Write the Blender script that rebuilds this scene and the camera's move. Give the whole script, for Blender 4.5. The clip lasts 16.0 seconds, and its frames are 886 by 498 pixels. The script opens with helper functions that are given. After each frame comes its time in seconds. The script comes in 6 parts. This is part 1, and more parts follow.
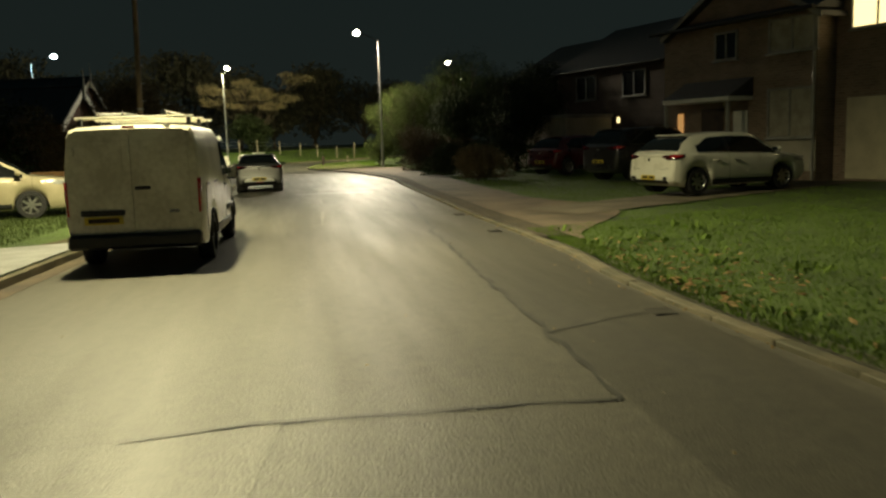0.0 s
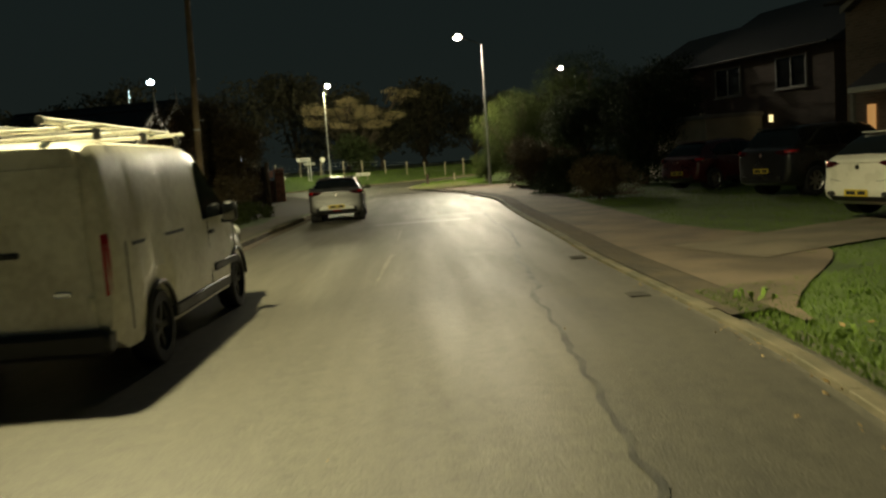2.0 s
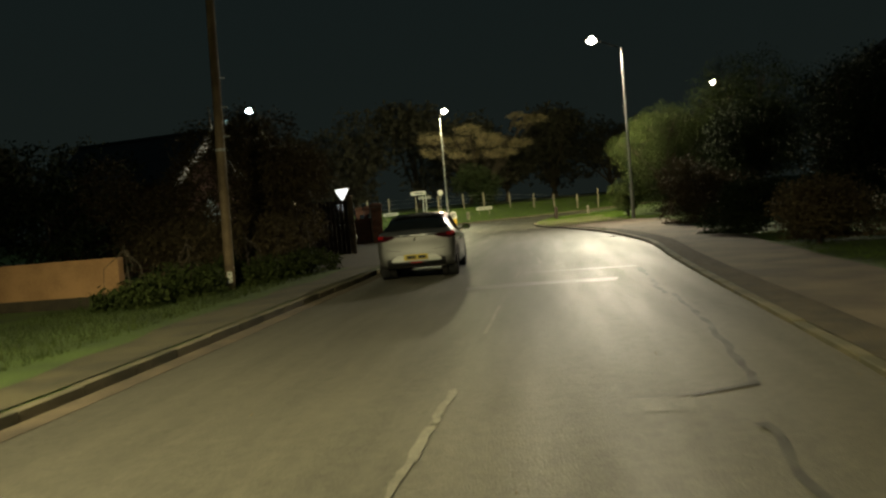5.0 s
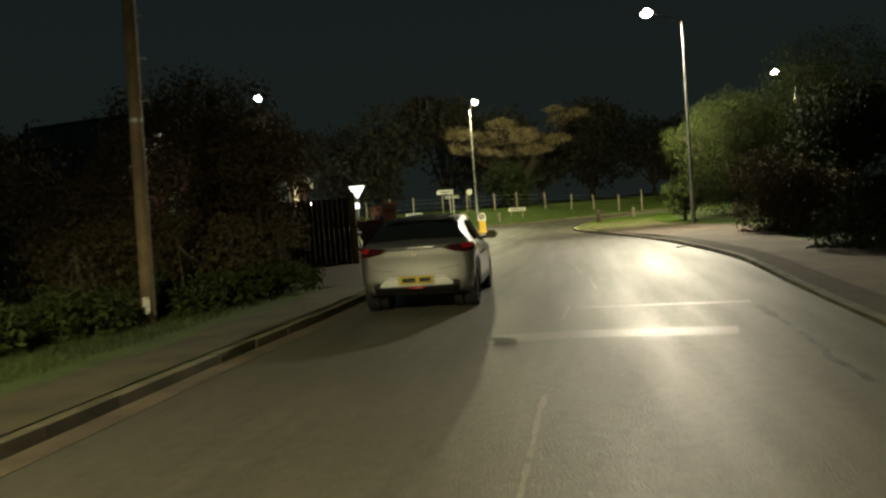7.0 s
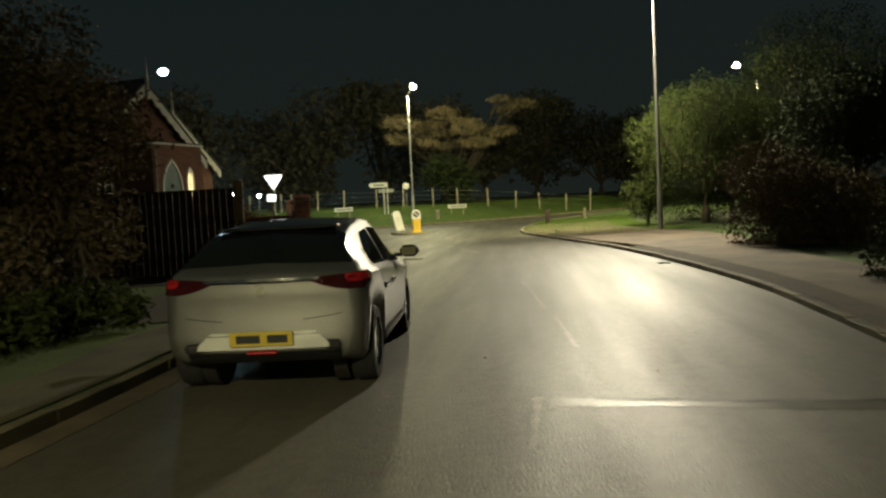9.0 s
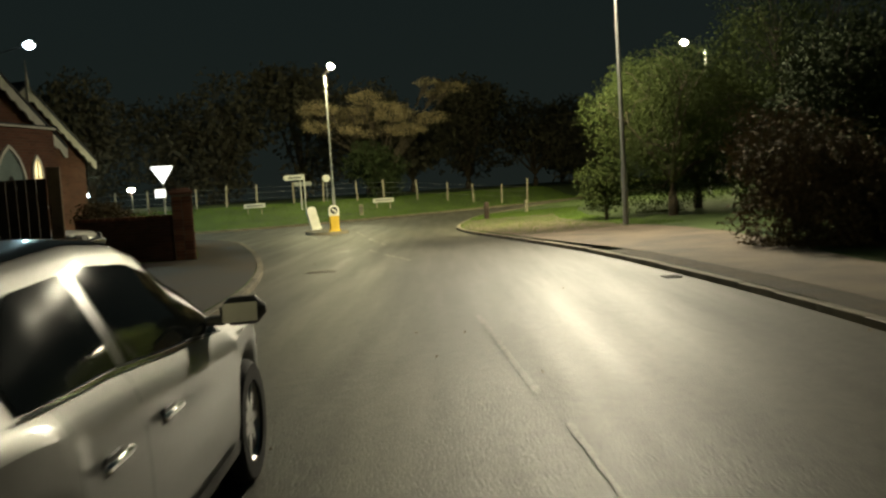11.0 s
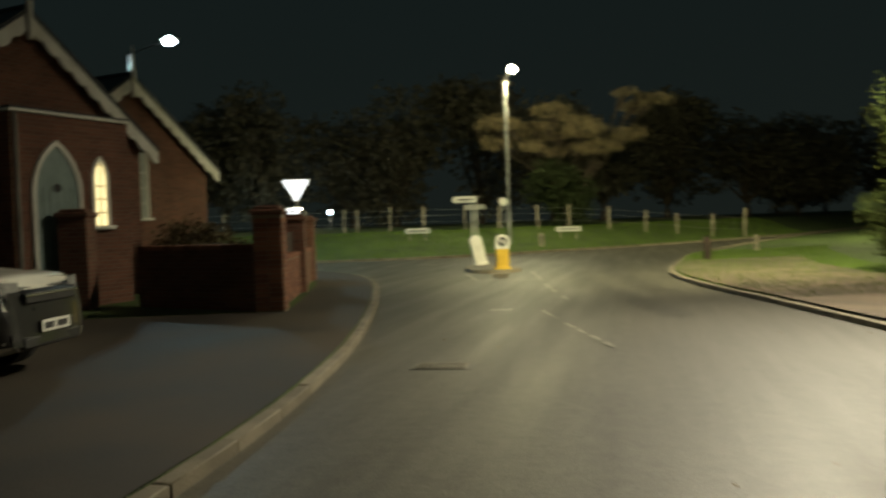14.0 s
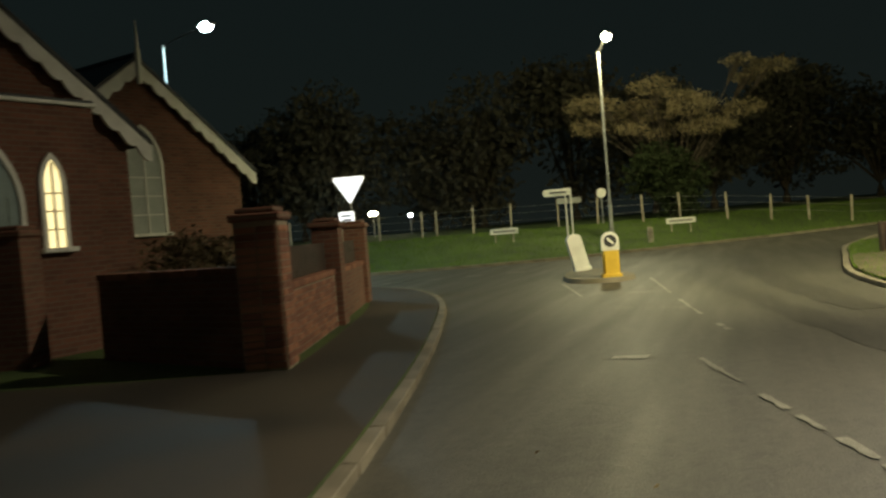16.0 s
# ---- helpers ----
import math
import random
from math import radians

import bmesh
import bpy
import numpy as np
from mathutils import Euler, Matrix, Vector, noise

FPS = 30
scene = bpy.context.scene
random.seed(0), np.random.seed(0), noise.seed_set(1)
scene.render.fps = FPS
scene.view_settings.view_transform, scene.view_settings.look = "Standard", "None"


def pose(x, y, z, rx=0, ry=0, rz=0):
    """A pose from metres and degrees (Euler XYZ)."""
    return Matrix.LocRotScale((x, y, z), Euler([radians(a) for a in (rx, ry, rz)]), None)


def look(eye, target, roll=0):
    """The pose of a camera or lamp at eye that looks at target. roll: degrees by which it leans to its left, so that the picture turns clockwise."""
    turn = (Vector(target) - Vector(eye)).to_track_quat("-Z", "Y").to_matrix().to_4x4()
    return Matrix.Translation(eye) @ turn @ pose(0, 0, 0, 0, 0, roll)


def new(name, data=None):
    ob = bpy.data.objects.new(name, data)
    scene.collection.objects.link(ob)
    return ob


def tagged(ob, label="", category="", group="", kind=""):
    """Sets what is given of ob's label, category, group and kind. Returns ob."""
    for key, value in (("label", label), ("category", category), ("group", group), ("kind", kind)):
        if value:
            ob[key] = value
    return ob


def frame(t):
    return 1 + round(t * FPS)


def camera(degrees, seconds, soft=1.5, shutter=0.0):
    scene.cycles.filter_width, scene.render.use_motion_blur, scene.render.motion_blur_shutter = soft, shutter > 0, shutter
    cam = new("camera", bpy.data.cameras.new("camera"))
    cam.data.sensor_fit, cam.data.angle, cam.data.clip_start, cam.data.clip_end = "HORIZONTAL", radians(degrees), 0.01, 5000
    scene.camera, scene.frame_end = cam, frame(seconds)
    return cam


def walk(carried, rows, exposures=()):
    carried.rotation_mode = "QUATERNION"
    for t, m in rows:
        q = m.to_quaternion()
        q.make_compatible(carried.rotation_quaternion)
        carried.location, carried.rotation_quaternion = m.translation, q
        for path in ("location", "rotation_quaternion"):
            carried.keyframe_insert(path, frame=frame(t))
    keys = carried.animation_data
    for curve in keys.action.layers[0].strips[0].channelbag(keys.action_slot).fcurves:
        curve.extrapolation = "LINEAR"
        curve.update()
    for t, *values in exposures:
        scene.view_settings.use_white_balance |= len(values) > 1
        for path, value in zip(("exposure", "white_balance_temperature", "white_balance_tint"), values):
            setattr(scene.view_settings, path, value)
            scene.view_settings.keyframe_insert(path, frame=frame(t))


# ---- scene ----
cam = camera(56.5, 16.0, soft=2.4, shutter=0.5)
PATH = [
    (0, (1.848, 2.17, 1.614), (2.743, 3.94, 1.354), -1.9),
    (0.5, (2.549, 3.284, 1.616), (3.377, 5.086, 1.359), -2.0),
    (1, (3.235, 4.554, 1.579), (3.941, 6.409, 1.328), -2.4),
    (1.5, (3.833, 5.809, 1.568), (4.478, 7.687, 1.33), -2.0),
    (2, (4.42, 6.971, 1.596), (5.056, 8.855, 1.385), -4.2),
    (2.5, (4.994, 8.269, 1.541), (5.639, 10.152, 1.351), -4.5),
    (3, (5.507, 9.554, 1.511), (6.135, 11.446, 1.349), -4.2),
    (3.5, (5.968, 10.808, 1.496), (6.542, 12.719, 1.358), -5.6),
    (4, (6.325, 12.095, 1.477), (6.813, 14.029, 1.343), -4.0),
    (4.5, (6.755, 13.36, 1.489), (7.138, 15.32, 1.378), -4.9),
    (7, (8.337, 19.998, 1.449), (8.597, 21.979, 1.351), -4.3),
    (7.5, (8.731, 21.271, 1.466), (9.031, 23.246, 1.365), -4.2),
    (8, (8.998, 22.492, 1.459), (9.349, 24.458, 1.357), -3.5),
    (10.5, (10.538, 28.862, 1.532), (11.046, 30.79, 1.378), -3.4),
    (11, (10.837, 30.057, 1.438), (11.402, 31.97, 1.292), -3.6),
    (11.5, (11.229, 31.398, 1.491), (11.689, 33.339, 1.353), -4.2),
    (12, (11.593, 32.621, 1.448), (12.048, 34.564, 1.316), -6.0),
    (12.5, (11.893, 33.745, 1.477), (12.311, 35.697, 1.36), -5.0),
    (13, (12.206, 34.964, 1.478), (12.62, 36.919, 1.402), -5.9),
    (13.5, (12.44, 36.159, 1.456), (12.845, 38.117, 1.385), -6.9),
    (14, (12.485, 37.357, 1.455), (12.618, 39.351, 1.393), -1.9),
    (14.5, (12.535, 38.669, 1.465), (12.44, 40.666, 1.403), -1.8),
    (15, (12.548, 39.927, 1.438), (12.417, 41.922, 1.385), -4.6),
    (15.5, (12.564, 41.196, 1.428), (12.434, 43.191, 1.379), -3.0),
    (16, (12.895, 42.388, 1.451), (12.804, 44.386, 1.402), -4.7),
]
walk(cam, [(t, look(eye, target, roll)) for t, eye, target, roll in PATH],
     [(0, 0.54), (1.5, 0.42), (2.5, 0.33), (4.5, 0.2), (7, 0.47), (8.2, 0.52), (10.3, 0.47), (12.5, 0.46), (13.5, 0.36), (14.5, 0.17), (16, 0.06)])

# ---- world, street lamps' light, exposure ----
world = bpy.data.worlds.new("night_sky")
scene.world = world
world.use_nodes = True
wn = world.node_tree
bg = wn.nodes["Background"]
wt = wn.nodes.new("ShaderNodeTexCoord")
wsep = wn.nodes.new("ShaderNodeSeparateXYZ")
wr = wn.nodes.new("ShaderNodeValToRGB")
wn.links.new(wt.outputs["Generated"], wsep.inputs[0])
wn.links.new(wsep.outputs["Z"], wr.inputs[0])
wr.color_ramp.elements[0].color = (0.0072, 0.0098, 0.0084, 1)
wr.color_ramp.elements[1].position = 0.45
wr.color_ramp.elements[1].color = (0.0046, 0.0084, 0.0088, 1)
wn.links.new(wr.outputs[0], bg.inputs["Color"])
bg.inputs["Strength"].default_value = 1.0
WARM, COOL = (1.0, 0.91, 0.50), (0.55, 0.92, 1.0)
SOFT_WHITE = (1.0, 0.905, 0.65)


def lamp_light(at, watts, colour, spread):
    d = bpy.data.lights.new("street_light", "SPOT" if spread else "POINT")
    d.energy, d.color, d.shadow_soft_size = watts, colour, 0.16
    if spread:
        d.spot_size, d.spot_blend = radians(spread), 0.55
    ob = new("street_light", d)
    ob.matrix_basis = pose(*at)
    return ob


# lamp heads: place of the head, place of the column's foot
LAMP_A, FOOT_A = (21.0, 50.9, 8.42), (22.35, 50.75)
LAMP_B, FOOT_B = (18.49, 75.3, 8.5), (18.25, 76.1)
LAMP_C, FOOT_C = (4.68, 68.7, 8.57), (3.15, 68.9)
LAMP_D, FOOT_D = (37.85, 71.2, 8.8), (39.1, 71.0)
LAMP_V, FOOT_V = (3.2, 16.0, 8.2), (1.0, 16.5)
LIGHTS = [lamp_light((p[0], p[1], p[2] - 0.26), w, c, s) for p, w, c, s in (
    (LAMP_A, 2500, SOFT_WHITE, 174), (LAMP_B, 1900, (1.0, 0.94, 0.52), 0), (LAMP_C, 1400, COOL, 172), (LAMP_D, 5200, (1.0, 0.95, 0.48), 172), (LAMP_V, 3900, WARM, 156))]


def lamp_beam(at, watts, colour, along, tilt=60, cone=118):
    """One of the two wings of a road lantern's light, thrown along the road."""
    d = bpy.data.lights.new("street_light", "SPOT")
    d.energy, d.color, d.shadow_soft_size = watts, colour, 0.16
    d.spot_size, d.spot_blend = radians(cone), 1.0
    ob = new("street_light", d)
    a = Vector((along[0], along[1], 0)).normalized() * math.tan(radians(tilt))
    ob.matrix_basis = look((at[0], at[1], at[2] - 0.26), (at[0] + a.x, at[1] + a.y, at[2] - 1.26))
    return ob


LIGHTS += [lamp_beam(LAMP_A, 5600, SOFT_WHITE, (-0.36, -0.93)), lamp_beam(LAMP_A, 8200, (1.0, 0.93, 0.50), (-0.05, 1.0)),
           lamp_beam(LAMP_V, 3400, WARM, (0.62, -1.0), 58), lamp_beam(LAMP_V, 4000, WARM, (0.34, 0.94), 43, 78)]

# ---- small helpers ----
def lerp(a, b, f):
    return a + (b - a) * f


def smooth(f):
    f = min(1.0, max(0.0, f))
    return f * f * (3 - 2 * f)


def curve_x(points):
    """Catmull-Rom over points sorted by their first coordinate; returns a function."""
    xs = [p[0] for p in points]

    def f(v):
        if v <= xs[0]:
            return lerp(points[0][1], points[1][1], (v - xs[0]) / (xs[1] - xs[0]))
        if v >= xs[-1]:
            return lerp(points[-2][1], points[-1][1], (v - xs[-2]) / (xs[-1] - xs[-2]))
        i = max(k for k in range(len(xs) - 1) if xs[k] <= v)
        a, b = points[i], points[i + 1]
        h = b[0] - a[0]
        def slope(k):
            if k == 0 or k == len(points) - 1:
                j = max(0, min(len(points) - 2, k - (k > 0)))
                return (points[j + 1][1] - points[j][1]) / (points[j + 1][0] - points[j][0])
            return (points[k + 1][1] - points[k - 1][1]) / (points[k + 1][0] - points[k - 1][0])
        u = (v - a[0]) / h
        m0, m1 = slope(i) * h, slope(i + 1) * h
        return (2*u**3 - 3*u**2 + 1) * a[1] + (u**3 - 2*u**2 + u) * m0 + (-2*u**3 + 3*u**2) * b[1] + (u**3 - u**2) * m1
    return f


def bm_new():
    return bmesh.new()


def add_box(bm, size, at=(0, 0, 0), turn=0.0, tilt=0.0, bevel=0.0, lean=0.0):
    m = pose(at[0], at[1], at[2], tilt, lean, turn) @ Matrix.Diagonal((size[0], size[1], size[2], 1))
    made = bmesh.ops.create_cube(bm, size=1, matrix=m)["verts"]
    if bevel > 0:
        edges = list({e for v in made for e in v.link_edges})
        bmesh.ops.bevel(bm, geom=edges, offset=bevel, segments=1, affect="EDGES")
    return bm


def add_tube(bm, a, b, r0, r1=None, seg=10, caps=True):
    a, b = Vector(a), Vector(b)
    r1 = r0 if r1 is None else r1
    q = (b - a).to_track_quat("Z", "Y").to_matrix().to_4x4()
    m = Matrix.Translation((a + b) / 2) @ q
    bmesh.ops.create_cone(bm, cap_ends=caps, segments=seg, radius1=r0, radius2=r1, depth=(b - a).length, matrix=m)
    return bm


def add_path_tube(bm, pts, r, seg=8):
    rings = []
    pts = [Vector(p) for p in pts]
    for i, p in enumerate(pts):
        t = (pts[min(i + 1, len(pts) - 1)] - pts[max(i - 1, 0)]).normalized()
        side = t.cross(Vector((0, 0, 1)))
        side = side.normalized() if side.length > 0.01 else Vector((1, 0, 0))
        up = side.cross(t).normalized()
        rr = r[i] if isinstance(r, (list, tuple)) else r
        rings.append([bm.verts.new(p + rr * (math.cos(k * math.tau / seg) * side + math.sin(k * math.tau / seg) * up)) for k in range(seg)])
    for a, b in zip(rings, rings[1:]):
        for k in range(seg):
            bm.faces.new((a[k], a[(k + 1) % seg], b[(k + 1) % seg], b[k]))
    bm.faces.new(rings[0]); bm.faces.new(rings[-1])
    return bm


def add_grid(bm, rows):
    """A sheet through rows of points."""
    vs = [[bm.verts.new(p) for p in row] for row in rows]
    for a, b in zip(vs, vs[1:]):
        for k in range(len(a) - 1):
            bm.faces.new((a[k], a[k + 1], b[k + 1], b[k]))
    return bm


def add_prism(bm, outline, depth, m=None):
    """A flat outline in x, z, thick from y=0 to y=depth, placed by m."""
    m = m or Matrix.Identity(4)
    f = [bm.verts.new(m @ Vector((x, 0, z))) for x, z in outline]
    b = [bm.verts.new(m @ Vector((x, depth, z))) for x, z in outline]
    bm.faces.new(f); bm.faces.new(b[::-1])
    for i in range(len(f)):
        j = (i + 1) % len(f)
        bm.faces.new((f[i], b[i], b[j], f[j]))
    return bm


def mesh_of(name, bm, material, flat=False, soft=40):
    bmesh.ops.recalc_face_normals(bm, faces=bm.faces)
    me = bpy.data.meshes.new(name)
    bm.to_mesh(me)
    bm.free()
    me.materials.append(material)
    if not flat:
        me.shade_smooth()
        me.set_sharp_from_angle(angle=radians(soft))
    return me


def thing(name, label, category, m=None, group="", kind=""):
    ob = new(name)
    ob.empty_display_size = 0.1
    if m is not None:
        ob.matrix_basis = m
    return tagged(ob, label, category, group, kind)


def part(name, bm, material, parent, label="", flat=False, soft=40):
    ob = new(name, mesh_of(name, bm, material, flat, soft))
    ob.parent = parent
    return tagged(ob, label)


def whole(name, bm, material, label, category, group="", kind="", flat=False, m=None):
    ob = new(name, mesh_of(name, bm, material, flat))
    if m is not None:
        ob.matrix_basis = m
    return tagged(ob, label, category, group, kind)


def raw_mesh(name, verts, faces, material):
    me = bpy.data.meshes.new(name)
    me.from_pydata(verts, [], faces)
    me.materials.append(material)
    return me


# ---- materials ----
def mat(name, a, b=None, rough=0.6, metal=0.0, scale=4.0, fine=60.0, bump=0.15, rvar=0.1, spec=0.5, coat=0.0, depth=0.01, mix_lo=0.35, mix_hi=0.65, random_amount=0.0):
    m = bpy.data.materials.new(name)
    m.use_nodes = True
    nt = m.node_tree
    p = nt.nodes["Principled BSDF"]
    tc = nt.nodes.new("ShaderNodeTexCoord")
    geo = nt.nodes.new("ShaderNodeNewGeometry")
    n1 = nt.nodes.new("ShaderNodeTexNoise")
    n1.inputs["Scale"].default_value, n1.inputs["Detail"].default_value = scale, 5
    n2 = nt.nodes.new("ShaderNodeTexNoise")
    n2.inputs["Scale"].default_value, n2.inputs["Detail"].default_value = fine, 3
    nt.links.new(tc.outputs["Object"], n1.inputs["Vector"])
    nt.links.new(tc.outputs["Object"], n2.inputs["Vector"])
    add = nt.nodes.new("ShaderNodeMath"); add.operation = "MULTIPLY_ADD"
    nt.links.new(n2.outputs["Fac"], add.inputs[0]); add.inputs[1].default_value = 0.45
    sub = nt.nodes.new("ShaderNodeMath"); sub.operation = "ADD"; sub.inputs[1].default_value = -0.22
    nt.links.new(n1.outputs["Fac"], sub.inputs[0]); nt.links.new(sub.outputs[0], add.inputs[2])
    last = add.outputs[0]
    if random_amount:
        oi = nt.nodes.new("ShaderNodeObjectInfo")
        ra = nt.nodes.new("ShaderNodeMath"); ra.operation = "MULTIPLY_ADD"
        nt.links.new(oi.outputs["Random"], ra.inputs[0]); ra.inputs[1].default_value = random_amount
        off = nt.nodes.new("ShaderNodeMath"); off.operation = "ADD"; off.inputs[1].default_value = -random_amount / 2
        nt.links.new(last, off.inputs[0]); nt.links.new(off.outputs[0], ra.inputs[2])
        last = ra.outputs[0]
    ramp = nt.nodes.new("ShaderNodeValToRGB")
    b = b or tuple(0.75 * c for c in a)
    ramp.color_ramp.elements[0].position, ramp.color_ramp.elements[1].position = mix_lo, mix_hi
    ramp.color_ramp.elements[0].color, ramp.color_ramp.elements[1].color = (*b, 1), (*a, 1)
    nt.links.new(last, ramp.inputs[0])
    nt.links.new(ramp.outputs[0], p.inputs["Base Color"])
    rr = nt.nodes.new("ShaderNodeMapRange")
    rr.inputs["To Min"].default_value, rr.inputs["To Max"].default_value = max(0.02, rough - rvar), min(1, rough + rvar)
    nt.links.new(n1.outputs["Fac"], rr.inputs["Value"]); nt.links.new(rr.outputs[0], p.inputs["Roughness"])
    p.inputs["Metallic"].default_value = metal
    p.inputs["Specular IOR Level"].default_value = spec
    p.inputs["Coat Weight"].default_value = coat
    p.inputs["Coat Roughness"].default_value = 0.05
    if bump > 0:
        bp = nt.nodes.new("ShaderNodeBump")
        bp.inputs["Strength"].default_value, bp.inputs["Distance"].default_value = bump, depth
        nt.links.new(n2.outputs["Fac"], bp.inputs["Height"]); nt.links.new(bp.outputs[0], p.inputs["Normal"])
    return m


def asphalt_mat(name, a, b, rough=0.53, spec=0.5, worn=0.35):
    """Rolled asphalt: aggregate, mottling and streaks along the road."""
    m = bpy.data.materials.new(name)
    m.use_nodes = True
    nt = m.node_tree
    p = nt.nodes["Principled BSDF"]
    tc = nt.nodes.new("ShaderNodeTexCoord")
    def tex(scale, detail=4, stretch=None, turn=0.0):
        n = nt.nodes.new("ShaderNodeTexNoise")
        n.inputs["Scale"].default_value, n.inputs["Detail"].default_value = scale, detail
        if stretch:
            mp = nt.nodes.new("ShaderNodeMapping")
            mp.vector_type = "TEXTURE"
            mp.inputs["Scale"].default_value, mp.inputs["Rotation"].default_value = stretch, (0, 0, radians(turn))
            nt.links.new(tc.outputs["Object"], mp.inputs["Vector"]); nt.links.new(mp.outputs[0], n.inputs["Vector"])
        else:
            nt.links.new(tc.outputs["Object"], n.inputs["Vector"])
        return n.outputs["Fac"]
    def math_node(op, x, y):
        n = nt.nodes.new("ShaderNodeMath"); n.operation = op
        for i, v in enumerate((x, y)):
            if isinstance(v, (int, float)):
                n.inputs[i].default_value = v
            else:
                nt.links.new(v, n.inputs[i])
        return n.outputs[0]
    vor = nt.nodes.new("ShaderNodeTexVoronoi")
    vor.inputs["Scale"].default_value = 62
    nt.links.new(tc.outputs["Object"], vor.inputs["Vector"])
    grain = nt.nodes.new("ShaderNodeSeparateColor")
    nt.links.new(vor.outputs["Color"], grain.inputs[0])
    big, mottle, streak = tex(0.35), tex(7.0, 6), tex(1.0, 4, (0.5, 6.0, 1), -17)
    v = math_node("ADD", math_node("MULTIPLY", big, 0.26), math_node("MULTIPLY", mottle, 0.40))
    v = math_node("ADD", v, math_node("MULTIPLY", streak, worn))
    v = math_node("ADD", v, math_node("MULTIPLY", grain.outputs[0], 0.22))
    ramp = nt.nodes.new("ShaderNodeValToRGB")
    ramp.color_ramp.elements[0].position, ramp.color_ramp.elements[1].position = 0.36, 0.82
    ramp.color_ramp.elements[0].color, ramp.color_ramp.elements[1].color = (*b, 1), (*a, 1)
    nt.links.new(v, ramp.inputs[0]); nt.links.new(ramp.outputs[0], p.inputs["Base Color"])
    mr = nt.nodes.new("ShaderNodeMapRange")
    mr.inputs["From Min"].default_value, mr.inputs["From Max"].default_value = 0.3, 0.7
    mr.inputs["To Min"].default_value, mr.inputs["To Max"].default_value = rough + 0.08, rough - 0.05
    nt.links.new(streak, mr.inputs["Value"]); nt.links.new(mr.outputs[0], p.inputs["Roughness"])
    p.inputs["Specular IOR Level"].default_value = spec
    h = math_node("ADD", math_node("MULTIPLY", vor.outputs["Distance"], -1.0), math_node("MULTIPLY", mottle, 0.7))
    bp = nt.nodes.new("ShaderNodeBump")
    bp.inputs["Strength"].default_value, bp.inputs["Distance"].default_value = 0.34, 0.008
    nt.links.new(h, bp.inputs["Height"]); nt.links.new(bp.outputs[0], p.inputs["Normal"])
    return m


def glow(name, colour, strength):
    m = bpy.data.materials.new(name)
    m.use_nodes = True
    p = m.node_tree.nodes["Principled BSDF"]
    p.inputs["Base Color"].default_value = (0.8, 0.8, 0.8, 1)
    p.inputs["Emission Color"].default_value = (*colour, 1)
    p.inputs["Emission Strength"].default_value = strength
    return m


def leaf_mat(name, a, b, rough=0.85):
    m = bpy.data.materials.new(name)
    m.use_nodes = True
    nt = m.node_tree
    p = nt.nodes["Principled BSDF"]
    geo = nt.nodes.new("ShaderNodeNewGeometry")
    tc = nt.nodes.new("ShaderNodeTexCoord")
    nz = nt.nodes.new("ShaderNodeTexNoise"); nz.inputs["Scale"].default_value = 0.8
    nt.links.new(tc.outputs["Object"], nz.inputs["Vector"])
    ad = nt.nodes.new("ShaderNodeMath"); ad.operation = "MULTIPLY_ADD"; ad.inputs[1].default_value = 0.5
    nt.links.new(geo.outputs["Random Per Island"], ad.inputs[0])
    h = nt.nodes.new("ShaderNodeMath"); h.operation = "ADD"; h.inputs[1].default_value = -0.2
    nt.links.new(nz.outputs["Fac"], h.inputs[0]); nt.links.new(h.outputs[0], ad.inputs[2])
    ramp = nt.nodes.new("ShaderNodeValToRGB")
    ramp.color_ramp.elements[0].color, ramp.color_ramp.elements[1].color = (*a, 1), (*b, 1)
    nt.links.new(ad.outputs[0], ramp.inputs[0]); nt.links.new(ramp.outputs[0], p.inputs["Base Color"])
    p.inputs["Roughness"].default_value = rough
    p.inputs["Specular IOR Level"].default_value = 0.12
    return m


ASPHALT = asphalt_mat("asphalt", (0.112, 0.103, 0.078), (0.036, 0.033, 0.026))
ASPHALT_NEW = asphalt_mat("asphalt_patch", (0.085, 0.078, 0.060), (0.028, 0.026, 0.021), rough=0.50, spec=0.5)
ASPHALT_PALE = asphalt_mat("asphalt_worn", (0.135, 0.124, 0.095), (0.046, 0.042, 0.033), rough=0.51)
TAR = mat("tar_seam", (0.018, 0.017, 0.015), (0.050, 0.047, 0.038), rough=0.55, scale=3, fine=60, bump=0.4)
TAR_WET = mat("tar_smooth", (0.10, 0.093, 0.074), (0.065, 0.060, 0.048), rough=0.43, scale=3, fine=60, bump=0.3)
FOOTWAY = mat("footway_tarmac", (0.150, 0.112, 0.074), (0.070, 0.054, 0.035), rough=0.85, scale=0.9, fine=70, bump=0.5, depth=0.01)
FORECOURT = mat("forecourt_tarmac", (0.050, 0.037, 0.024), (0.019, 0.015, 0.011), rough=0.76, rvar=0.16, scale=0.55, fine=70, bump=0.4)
MUDDY = mat("muddy_gutter", (0.115, 0.085, 0.052), (0.050, 0.038, 0.025), rough=0.85, scale=1.6, fine=38, bump=0.6, depth=0.015)
LITTERED = mat("littered_footway", (0.082, 0.070, 0.036), (0.034, 0.030, 0.018), rough=0.9, scale=1.4, fine=34, bump=0.8, depth=0.02)
CONCRETE = mat("concrete", (0.21, 0.18, 0.125), (0.125, 0.105, 0.07), rough=0.8, scale=2.2, fine=50, bump=0.4, random_amount=0.25)
